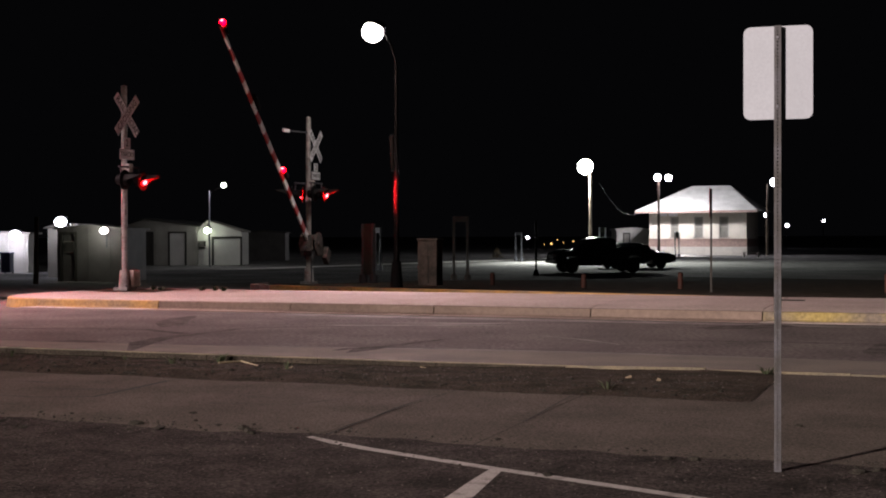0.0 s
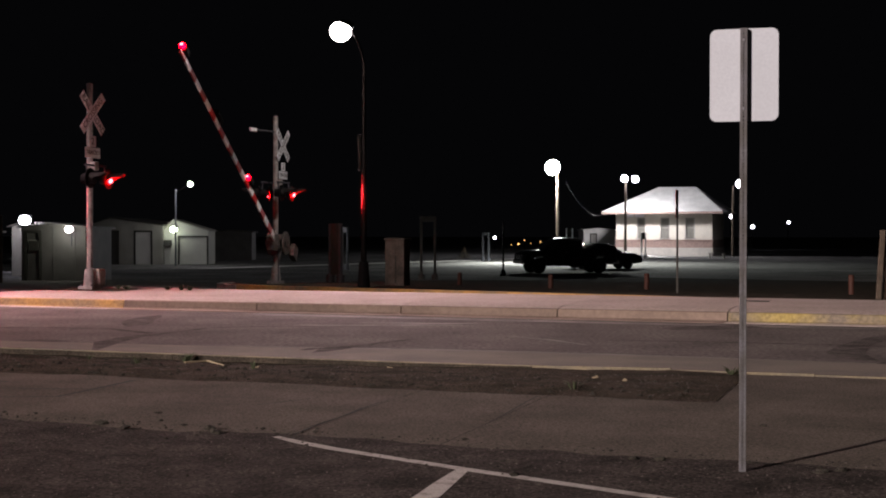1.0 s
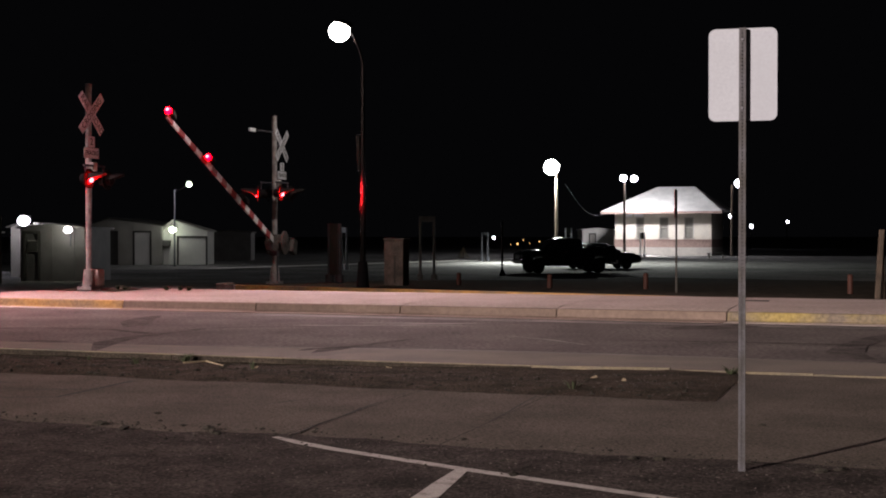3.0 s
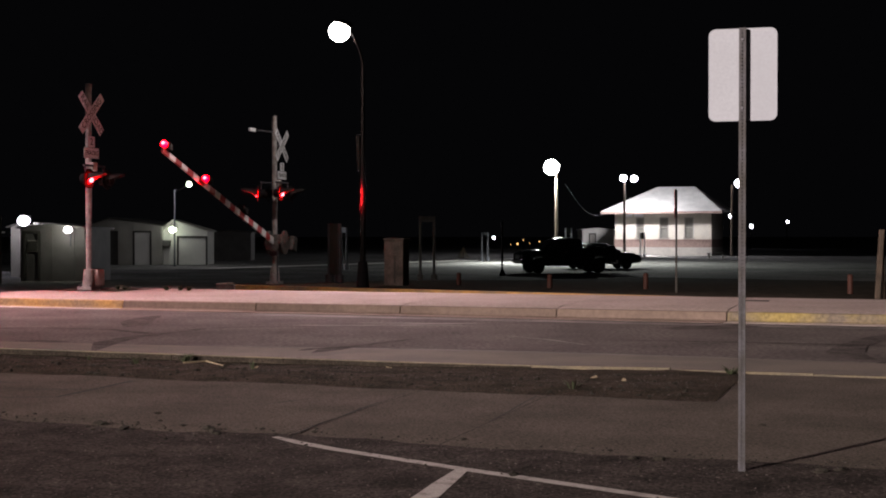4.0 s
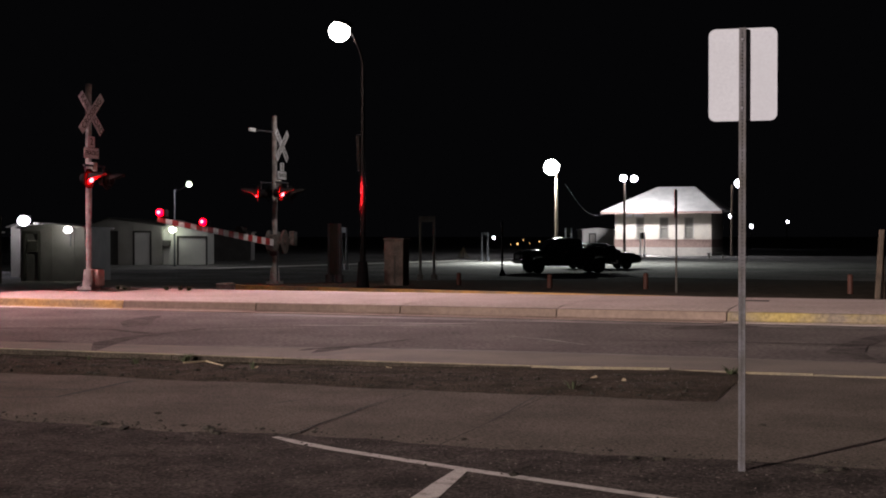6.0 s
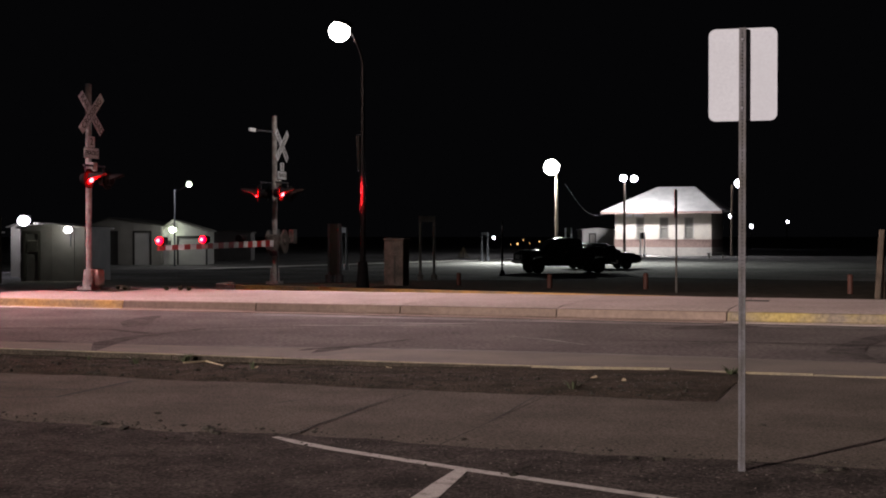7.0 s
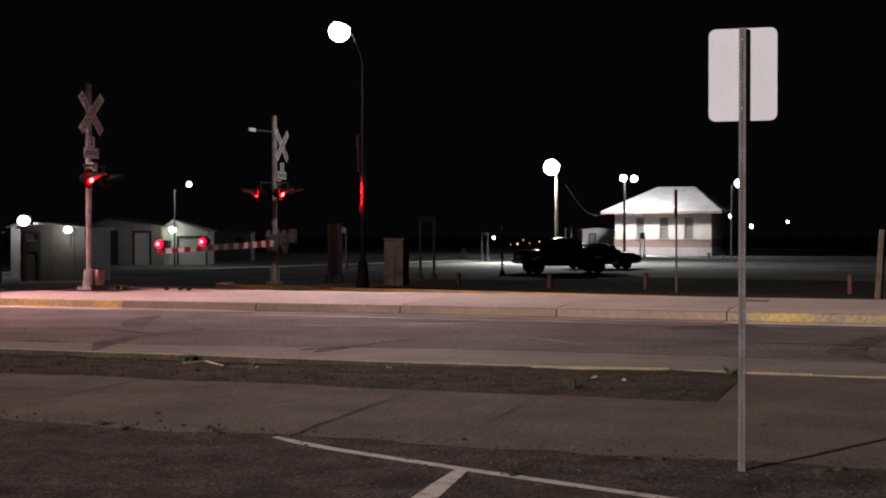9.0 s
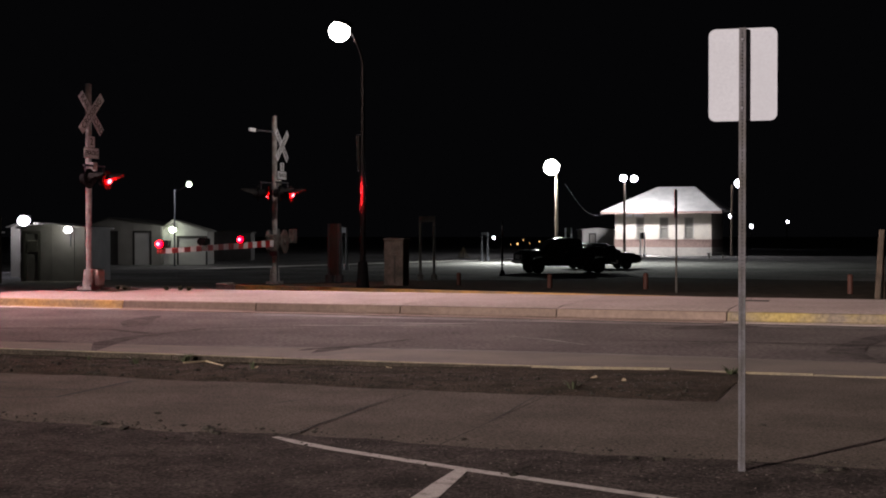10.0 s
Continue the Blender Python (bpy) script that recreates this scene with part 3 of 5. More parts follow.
# ---- blank sign on a perforated post ----
def blank_sign():
    ob = thing("street_sign", pose(1.957, 8.5, -0.03, 0, 0, -16), "blank back of a metal sign on a perforated steel post", "sign")
    top = 2.925 + 0.03
    bm = bmesh.new()
    w, pitch = 0.0222, 0.0235
    count = int(top / pitch)
    # front wall of the square tube with its row of holes, then the plain walls
    for i in range(count):
        z0 = i * pitch
        ring = [bm.verts.new((0.0065 * math.cos(radians(22.5 + 45 * k)), -w, z0 + pitch / 2 + 0.0065 * math.sin(radians(22.5 + 45 * k)))) for k in range(8)]
        inner = [bm.verts.new((v.co.x, -w + 0.004, v.co.z)) for v in ring]
        c = [bm.verts.new((x, -w, z)) for x, z in ((w, z0), (w, z0 + pitch), (-w, z0 + pitch), (-w, z0))]
        bm.faces.new((c[0], c[1], ring[0], ring[7]))
        bm.faces.new((c[1], ring[1], ring[0])), bm.faces.new((c[1], c[2], ring[2], ring[1])), bm.faces.new((c[2], ring[3], ring[2]))
        bm.faces.new((c[2], c[3], ring[4], ring[3])), bm.faces.new((c[3], ring[5], ring[4])), bm.faces.new((c[3], c[0], ring[6], ring[5])), bm.faces.new((c[0], ring[7], ring[6]))
        for k in range(8):
            bm.faces.new((ring[k], ring[(k + 1) % 8], inner[(k + 1) % 8], inner[k]))
    h = count * pitch
    box(bm, (-w, -w + 0.004, 0), (-w + 0.003, w, h)), box(bm, (w - 0.003, -w + 0.004, 0), (w, w, h)), box(bm, (-w, w - 0.003, 0), (w, w, h))
    part("post", bm, GALV, ob, "perforated square steel post")
    lo, hi = 2.304 + 0.03, 2.910 + 0.03
    bm = bmesh.new()
    pts = []
    r = 0.045
    for cx, cz, a0 in ((0.2195 - r, hi - r, 0), (-0.2195 + r, hi - r, 90), (-0.2195 + r, lo + r, 180), (0.2195 - r, lo + r, 270)):
        for k in range(6):
            a = radians(a0 + 18 * k)
            pts.append((cx + r * math.cos(a), 0.026, cz + r * math.sin(a)))
    prism(bm, pts, (0, 0.003, 0))
    part("panel", bm, ALU, ob, "blank rounded aluminium sign panel")
    for z in (lo + 0.08, hi - 0.08):
        part("bolt", rodded((0, -0.032, z), (0, -0.02, z), 0.009, None, 6), STEEL, ob)


blank_sign()


# ---- lamps ----
def fluted(z0, z1, r0, r1, flutes=14):
    bm = bmesh.new()
    n = flutes * 6
    rings = []
    for z, r in ((z0, r0), (z1, r1)):
        rings.append([bm.verts.new((r * (1 + 0.05 * math.cos(flutes * 6.28318 * k / n)) * math.cos(6.28318 * k / n), r * (1 + 0.05 * math.cos(flutes * 6.28318 * k / n)) * math.sin(6.28318 * k / n), z)) for k in range(n)])
    for k in range(n):
        bm.faces.new((rings[0][k], rings[0][(k + 1) % n], rings[1][(k + 1) % n], rings[1][k]))
    bm.faces.new(rings[1]), bm.faces.new(rings[0][::-1])
    return bm


def street_lamp(x, y, base, head, label, mat, glow, r=0.09, blob=0.3):
    ob = thing("street_lamp", pose(x, y, base), label, "street lamp")
    hx, hy, hz = head[0] - x, head[1] - y, head[2] - base
    part("pole", fluted(0.3, hz - 0.9, r, r * 0.6), mat, ob, "dark fluted pole", True)
    part("base", built(lambda bm: rod(bm, (0, 0, -0.05), (0, 0, 0.75), r * 2.2, r * 1.5, 12)), BLACK, ob, "flared pole base")
    bm = bmesh.new()
    last = Vector((0, 0, hz - 0.95))
    for k in range(1, 9):
        a = k / 8
        p = Vector((hx * 0.85 * a ** 1.4, hy * a, hz - 0.95 + 1.0 * math.sin(a * 1.57)))
        rod(bm, last, p, 0.04, 0.035, 8)
        last = p
    part("bracket_arm", bm, mat, ob, "", True)
    bm = ball((hx + 0.06, hy + 0.1, hz + 0.14), blob * 0.95, 0.5, 16)
    part("lamp_head", bm, mat, ob, "dark lamp hood", True)
    # glass drawn larger than the lamp, so its shape takes in the glare
    bm = ball((hx, hy, hz - 0.04), blob * 0.92, 0.95, 16)
    part("diffuser", bm, glow, ob, "glowing white lamp glass, oversized for its glare", True)
    return ob


lamp = street_lamp(-2.198, 35.6, 0.1, NEAR_LAMP, "dark bronze street lamp with a glaring white head", POLE_DARK, WHITE_GLOW, 0.085, 0.33)
part("banner_arm", rodded((0, 0, 4.321 - 0.1), (-0.17, 0, 4.321 - 0.1), 0.012), STEEL, lamp)
part("banner_arm", rodded((0, 0, 3.345 - 0.1), (-0.15, 0, 3.345 - 0.1), 0.012), STEEL, lamp)
part("furled_banner", built(lambda bm: rod(bm, (-0.1, 0, 3.376 - 0.1), (-0.13, 0, 4.290 - 0.1), 0.03, 0.06, 8)), DARK_WALL, lamp, "dark furled banner")
# pole and head for the added lamp, out of view
street_lamp(-15.2, 29.2, 0.0, ADDED_LAMP, "added street lamp out of view, lights the median's left end", POLE_DARK, WHITE_GLOW, 0.085, 0.3)
street_lamp(-61.0, -52.6, -0.05, BACK_LAMP, "tall flood lamp beyond the lot", POLE_DARK, WHITE_GLOW, 0.085, 0.3)


def yard_pole(x0, y, y_top, head_list, mat, glow, label, r=0.12, blob=0.35):
    ob = thing("light_pole", pose(x0, y, -0.37), label, "light pole")
    part("pole", rodded((0, 0, 0), (0, 0, y_top + 0.37), r, r * 0.7, 12), mat, ob, "", True)
    for hx, hz in head_list:
        dx = hx - x0
        part("lamp_bracket", rodded((0, 0, y_top + 0.2), (dx, -0.3, hz + 0.37), 0.035), POLE_DARK, ob)
        part("lamp_head", ball((dx, -0.2, hz + 0.45), blob, 0.7, 12), STEEL, ob, "", True)
        # ball sized to the floodlight's glare, not to its glass
        part("diffuser", ball((dx, -0.4, hz + 0.37), blob, 1.0, 14), glow, ob, "floodlight glass, oversized for its glare", True)
    return ob


yard_pole(8.302, 95, 6.424, [(7.889, 6.548)], WOOD, COOL_GLOW, "wooden pole with a glaring white floodlight", 0.13, 0.56)
yard_pole(17.236, 123.5, 7.242, [(17.075, 7.027), (18.095, 6.973)], WOOD, TWIN_GLOW, "wooden pole with twin white floodlights", 0.14, 0.31)
yard_pole(27.772, 125, 6.441, [(28.370, 6.604)], WOOD, VIOLET_GLOW, "wooden pole with one pale floodlight", 0.14, 0.42)
yard_pole(-16.935, 82, 4.473, [(-15.937, 4.794)], STEEL, GREEN_GLOW, "thin steel pole with a small greenish lamp", 0.06, 0.17)


# ---- the depot ----
def depot():
    Y, zb = 128, -0.35
    x0, x1, depth = 16.863, 26.379, 8.0
    e = 3.887
    ob = thing("depot", pose(21.6, 128, 0, 0, 0, -20) @ pose(-21.6, -128, 0), "small cream railway depot with hip roof and brick band", "building")
    part("plinth", boxed((x0 - 0.05, Y - 0.05, zb - 0.3), (x1 + 0.05, Y + depth, 0.437)), PLINTH, ob, "pale stone plinth")
    part("brick_band", boxed((x0 - 0.02, Y - 0.02, 0.437), (x1 + 0.02, Y + depth, 1.160)), BRICK, ob, "dull red brick band")
    part("sill_band", boxed((x0 - 0.08, Y - 0.08, 1.105), (x1 + 0.08, Y + depth, 1.216)), BRICK, ob)
    bm = bmesh.new()
    wins = [(18.977, 19.812), (21.315, 22.205), (23.763, 24.654)]
    wlo, whi, z0 = 1.383, 3.387, 1.205
    edges = [x0] + [v for w in wins for v in w] + [x1]
    for a, b in zip(edges[::2], edges[1::2]):
        box(bm, (a, Y, z0), (b, Y + 0.3, e))
    for a, b in wins:
        box(bm, (a, Y, z0), (b, Y + 0.3, wlo)), box(bm, (a, Y, whi), (b, Y + 0.3, e))
    box(bm, (x0, Y + 0.3, z0), (x0 + 0.3, Y + depth, e)), box(bm, (x1 - 0.3, Y + 0.3, z0), (x1, Y + depth, e)), box(bm, (x0, Y + depth - 0.3, z0), (x1, Y + depth, e))
    part("wall", bm, STUCCO, ob, "cream plastered wall")
    for a, b in wins:
        w = part("window", built(lambda bm: (box(bm, (a, Y + 0.06, wlo), (a + 0.1, Y + 0.2, whi)), box(bm, (b - 0.1, Y + 0.06, wlo), (b, Y + 0.2, whi)), box(bm, (a, Y + 0.06, whi - 0.1), (b, Y + 0.2, whi)), box(bm, (a, Y + 0.05, (wlo + whi) / 2 - 0.05), (b, Y + 0.2, (wlo + whi) / 2 + 0.05)), box(bm, (a - 0.1, Y - 0.08, wlo - 0.08), (b + 0.1, Y + 0.2, wlo)))), SHED_GREY, ob, "grey sash window with blind")
        part("pane", boxed((a + 0.08, Y + 0.14, wlo), (b - 0.08, Y + 0.16, (wlo + whi) / 2)), BLIND, w)
        part("pane", boxed((a + 0.08, Y + 0.14, (wlo + whi) / 2), (b - 0.08, Y + 0.16, whi)), BLIND, w)
    for a, b in ((17.976, 18.643), (18.810, 19.701)):
        part("sign_board", boxed((a, Y - 0.12, 3.442), (b, Y - 0.02, 3.720)), SIGN_WHITE, ob, "small white board under the eave")
    over = 1.15
    r0, r1 = 20.374, 24.162
    rz = 6.543
    bm = bmesh.new()
    lo = [bm.verts.new(p) for p in ((x0 - over, Y - over, e), (x1 + over, Y - over, e), (x1 + over, Y + depth + over, e), (x0 - over, Y + depth + over, e))]
    up = [bm.verts.new(p) for p in ((x0 - over, Y - over, e + 0.12), (x1 + over, Y - over, e + 0.12), (x1 + over, Y + depth + over, e + 0.12), (x0 - over, Y + depth + over, e + 0.12))]
    ra, rb = bm.verts.new((r0, Y + depth / 2, rz)), bm.verts.new((r1, Y + depth / 2, rz))
    bm.faces.new(lo)
    for i in range(4):
        bm.faces.new((lo[i], lo[(i + 1) % 4], up[(i + 1) % 4], up[i]))
    bm.faces.new((up[0], up[1], rb, ra)), bm.faces.new((up[1], up[2], rb)), bm.faces.new((up[2], up[3], ra, rb)), bm.faces.new((up[3], up[0], ra))
    part("roof", bm, ROOF, ob, "pale shingled hip roof, floodlit")
    part("fascia", boxed((x0 - over - 0.03, Y - over - 0.05, e - 0.14), (x1 + over + 0.03, Y - over, e + 0.06)), BRICK, ob)
    return ob


depot()


def shed(name, label, x0, x1, Y, depth, base, eave, peak, wall, roof_mat, doors=(), px=None):
    ob = thing(name, pose(0, 0, 0), label, "building")
    px = (x0 + x1) / 2 if px is None else px
    bm = bmesh.new()
    edges = [x0] + [v for d in doors for v in d[:2]] + [x1]
    for a, b in zip(edges[::2], edges[1::2]):
        box(bm, (a, Y, base - 0.3), (b, Y + 0.15, eave))
    for d in doors:
        box(bm, (d[0], Y, d[2]), (d[1], Y + 0.15, eave))
    box(bm, (x0, Y + 0.15, base - 0.3), (x0 + 0.15, Y + depth, eave)), box(bm, (x1 - 0.15, Y + 0.15, base - 0.3), (x1, Y + depth, eave)), box(bm, (x0, Y + depth, base - 0.3), (x1, Y + depth + 0.15, eave))
    if peak > eave + 0.05:
        prism(bm, [(x0, Y, eave), (x1, Y, eave), (px, Y, peak)], (0, 0.15, 0))
    part("wall", bm, wall, ob)
    bm = bmesh.new()
    for a, b in ((x0 - 0.15, px), (px, x1 + 0.15)):
        za, zb = (eave - 0.05, peak) if b == px else (peak, eave - 0.05)
        prism(bm, [(a, Y - 0.2, za), (b, Y - 0.2, zb), (b, Y - 0.2, zb + 0.08), (a, Y - 0.2, za + 0.08)], (0, depth + 0.5, 0))
    part("roof", bm, roof_mat, ob)
    k = x0 + 0.4
    while k < x1:
        if not any(d[0] - 0.05 < k < d[1] + 0.05 for d in doors):
            part("rib", boxed((k, Y - 0.03, base), (k + 0.05, Y, eave)), wall, ob)
        k += 0.9
    for a, b, top, mat in doors:
        d = part("door", boxed((a, Y + 0.06, base - 0.2), (b, Y + 0.11, top)), mat, ob, "closed roller door")
        for j in range(1, 6):
            zz = base + (top - base) * j / 6
            part("door_rib", boxed((a, Y + 0.045, zz - 0.02), (b, Y + 0.06, zz + 0.02)), mat, d)
        part("door_frame", built(lambda bm: (box(bm, (a - 0.12, Y - 0.04, base - 0.2), (a, Y + 0.05, top)), box(bm, (b, Y - 0.04, base - 0.2), (b + 0.12, Y + 0.05, top)), box(bm, (a - 0.12, Y - 0.04, top), (b + 0.12, Y + 0.05, top + 0.12)))), DARK_WALL, ob, "dark door frame")
    return ob


shed("storage_shed", "grey metal shed with two roller doors", -24.066, -19.016, 88, 12, -0.36, 2.26, 2.74, SHED_GREY, DARK_WALL,
     ((-23.071, -22.115, 1.780, DARK_WALL), (-20.890, -19.857, 1.780, SHED_WHITE)), -22.6)
shed("garage", "white metal garage lit by a wall lamp", -19.064, -16.027, 88.4, 2.4, -0.36, 1.896, 2.588, SHED_WHITE, SHED_GREY,
     ((-17.987, -16.143, 1.435, SHED_WHITE),), -18.372)
shed("warehouse", "dark low shed behind the road", -18.810, -15.374, 104, 2, -0.36, 1.867, 1.957, SHED, DARK_WALL)
shed("storage_shed", "dull grey sheet-metal shed with a door", -17.562, -14.885, 54, 4, -0.36, 1.902, 1.973, SHED, SHED,
     ((-17.327, -16.834, 1.644, SHED),))
# flat dark panel stands for the shed's small window
hatch = thing("shed_window", pose(0, 0, 0), "dark square window on the dull shed", "vent")
part("louvre", boxed((-17.257, 53.96, 0.916), (-16.857, 54.06, 1.339), 0.01), DARK_WALL, hatch)
part("rim", boxed((-17.292, 53.98, 0.881), (-16.822, 54.06, 1.374), 0.01), SHED_GREY, hatch)
shed("storage_shed", "pale metal shed beside a wall lamp", -20.62, -19.517, 62, 8, -0.36, 1.981, 2.143, SHED_GREY, DARK_WALL)
lean_to = thing("lean_to", pose(0, 0, 0), "dark slatted roof edge under the wall lamp", "roof")
part("beam", boxed((-19.5, 61.3, 1.98), (-17.6, 61.5, 2.06), 0.01), DARK_WALL, lean_to)
for k in range(12):
    part("slat", boxed((-19.3 + 0.15 * k, 61.2, 2.06), (-19.23 + 0.15 * k, 62.4, 2.2 - 0.008 * k), 0.005), SHED_GREY, lean_to)
for k in (-19.5, -17.62):
    part("post", boxed((k, 61.35, -0.5), (k + 0.1, 61.45, 1.98), 0.01), DARK_WALL, lean_to)
shed("workshop", "white metal building, brightly lit by its lamp", -34.0, -24.35, 70, 1.5, -0.36, 1.76, 1.95, SHED_WHITE, SHED_GREY)
refuse = thing("waste_bin", pose(-25.15, 69.0, -0.4), "dark blue wheeled waste bin before the white building", "bin")
part("body", boxed((-0.26, -0.3, 0.06), (0.26, 0.3, 1.05), 0.04), BIN_BLUE, refuse)
part("lid", boxed((-0.29, -0.33, 1.04), (0.29, 0.33, 1.14), 0.03), BIN_BLUE, refuse)
for k in (-0.22, 0.22):
    part("wheel", rodded((k - 0.03, 0.26, 0.1), (k + 0.03, 0.26, 0.1), 0.1), RUBBER, refuse)
stub = thing("wooden_post", pose(-17.1, 50, -0.4), "rough dark timber post beside the sheds", "post")
part("post", rodded((0, 0, -0.1), (0.03, 0, 2.7), 0.11, 0.085, 10), WOOD, stub)
part("cap", rodded((0.03, 0, 2.69), (0.03, 0, 2.74), 0.1, 0.06, 10), WOOD, stub)


cooler = thing("wall_unit", pose(-18.75, 88.3, 1.05), "small dark cooling unit on the garage wall", "air conditioner")
part("casing", boxed((-0.24, -0.3, -0.2), (0.24, 0.12, 0.2), 0.02), DARK_WALL, cooler)
for k in range(5):
    part("louvre", boxed((-0.2, -0.32, -0.16 + 0.075 * k), (0.2, -0.3, -0.13 + 0.075 * k)), SHED_GREY, cooler)


# ---- cars ----
def wheel(parent, x, y, r, w):
    t = part("wheel", built(lambda bm: (rod(bm, (x, y - w / 2, r), (x, y + w / 2, r), r, None, 24))), RUBBER, parent, "black tyre")
    part("rim", built(lambda bm: rod(bm, (x, y - w / 2 - 0.01, r), (x, y + w / 2 + 0.01, r), r * 0.5, None, 16)), RIM, t, "dull dark rim")


def body_from(outline, half, inset=0.0):
    bm = bmesh.new()
    prism(bm, [(x, -half, z) for x, z in outline], (0, 2 * half, 0))
    if inset:
        for v in bm.verts:
            v.co.y *= 1 - inset * max(0, (v.co.z - 1.05)) / 0.8
    bevel(bm, 0.1 if inset else 0.05, 4)
    return bm


def pickup():
    ob = thing("pickup_truck", pose(6.450, 69, -0.4, 0, 0, 12) @ Matrix.Diagonal((0.92, 0.94, 0.99, 1)), "black crew-cab pickup truck parked on the lot", "pickup truck")
    part("body", body_from([(-2.7, 0.52), (-2.8, 0.72), (-2.74, 1.06), (-2.45, 1.16), (-1.45, 1.24), (0.95, 1.24), (0.95, 1.4), (2.7, 1.42), (2.78, 1.36), (2.78, 0.6), (2.3, 0.5), (2.22, 0.5), (2.14, 0.8), (1.95, 0.94), (1.55, 0.94), (1.36, 0.8), (1.28, 0.38), (-1.38, 0.38), (-1.46, 0.8), (-1.65, 0.94), (-2.05, 0.94), (-2.24, 0.8), (-2.32, 0.5)], 0.97), CAR_BLACK, ob, "black painted body", True)
    part("cab", body_from([(-1.62, 1.2), (-0.88, 1.76), (-0.7, 1.83), (0.6, 1.83), (0.78, 1.78), (0.92, 1.2)], 0.9, 0.16), CAR_BLACK, ob, "black cab", True)
    for k in (-1, 1):
        for a in ([(-1.3, 1.27), (-0.82, 1.66), (-0.2, 1.7), (-0.2, 1.27)], [(-0.12, 1.27), (-0.12, 1.7), (0.62, 1.68), (0.74, 1.27)]):
            part("side_window", built(lambda bm: prism(bm, [(x, k * (0.915 - 0.18 * max(0, z - 1.05)), z) for x, z in a], (0, k * 0.008, 0))), GLASS, ob)
        part("mirror", boxed((-1.22, k * 1.05 - 0.1, 1.26), (-1.08, k * 1.05 + 0.1, 1.46), 0.03), CAR_BLACK, ob)
        part("door_handle", boxed((-0.32, k * 0.985 - 0.015, 1.1), (-0.16, k * 0.985 + 0.015, 1.14), 0.008), CHROME, ob)
        part("bed_rail", rodded((1.0, k * 0.9, 1.44), (2.7, k * 0.9, 1.45), 0.03, None, 8), CAR_BLACK, ob)
    part("windscreen", built(lambda bm: prism(bm, [(-1.52, -0.74, 1.29), (-1.52, 0.74, 1.29), (-0.96, 0.68, 1.715), (-0.96, -0.68, 1.715)], (-0.012, 0, 0.01))), GLASS, ob)
    part("roof", built(lambda bm: bmesh.ops.create_uvsphere(bm, u_segments=28, v_segments=14, radius=1, matrix=pose(-0.08, 0, 1.79) @ Matrix.Diagonal((0.86, 0.78, 0.09, 1)))), CAR_BLACK, ob, "", True)
    part("bonnet", built(lambda bm: bmesh.ops.create_uvsphere(bm, u_segments=28, v_segments=14, radius=1, matrix=pose(-2.0, 0, 1.15) @ Matrix.Diagonal((0.72, 0.88, 0.1, 1)))), CAR_BLACK, ob, "", True)
    part("grille", boxed((-2.84, -0.5, 0.76), (-2.74, 0.5, 1.0), 0.02), CHROME, ob, "chrome grille")
    for x in (-1.85, 1.75):
        for y in (-0.83, 0.83):
            wheel(ob, x, y, 0.4, 0.27)
    for y in (-0.72, 0.72):
        part("headlight", boxed((-2.82, y - 0.16, 0.82), (-2.7, y + 0.16, 1.0), 0.02), GLASS, ob)
        part("tail_light", boxed((2.7, y - 0.1, 0.85), (2.81, y + 0.1, 1.25), 0.02), RED_SIGN, ob)
    part("bumper", boxed((-2.9, -0.95, 0.5), (-2.72, 0.95, 0.72), 0.03), CHROME, ob)
    part("bumper", boxed((2.72, -0.95, 0.5), (2.92, 0.95, 0.7), 0.03), CHROME, ob)
    return ob


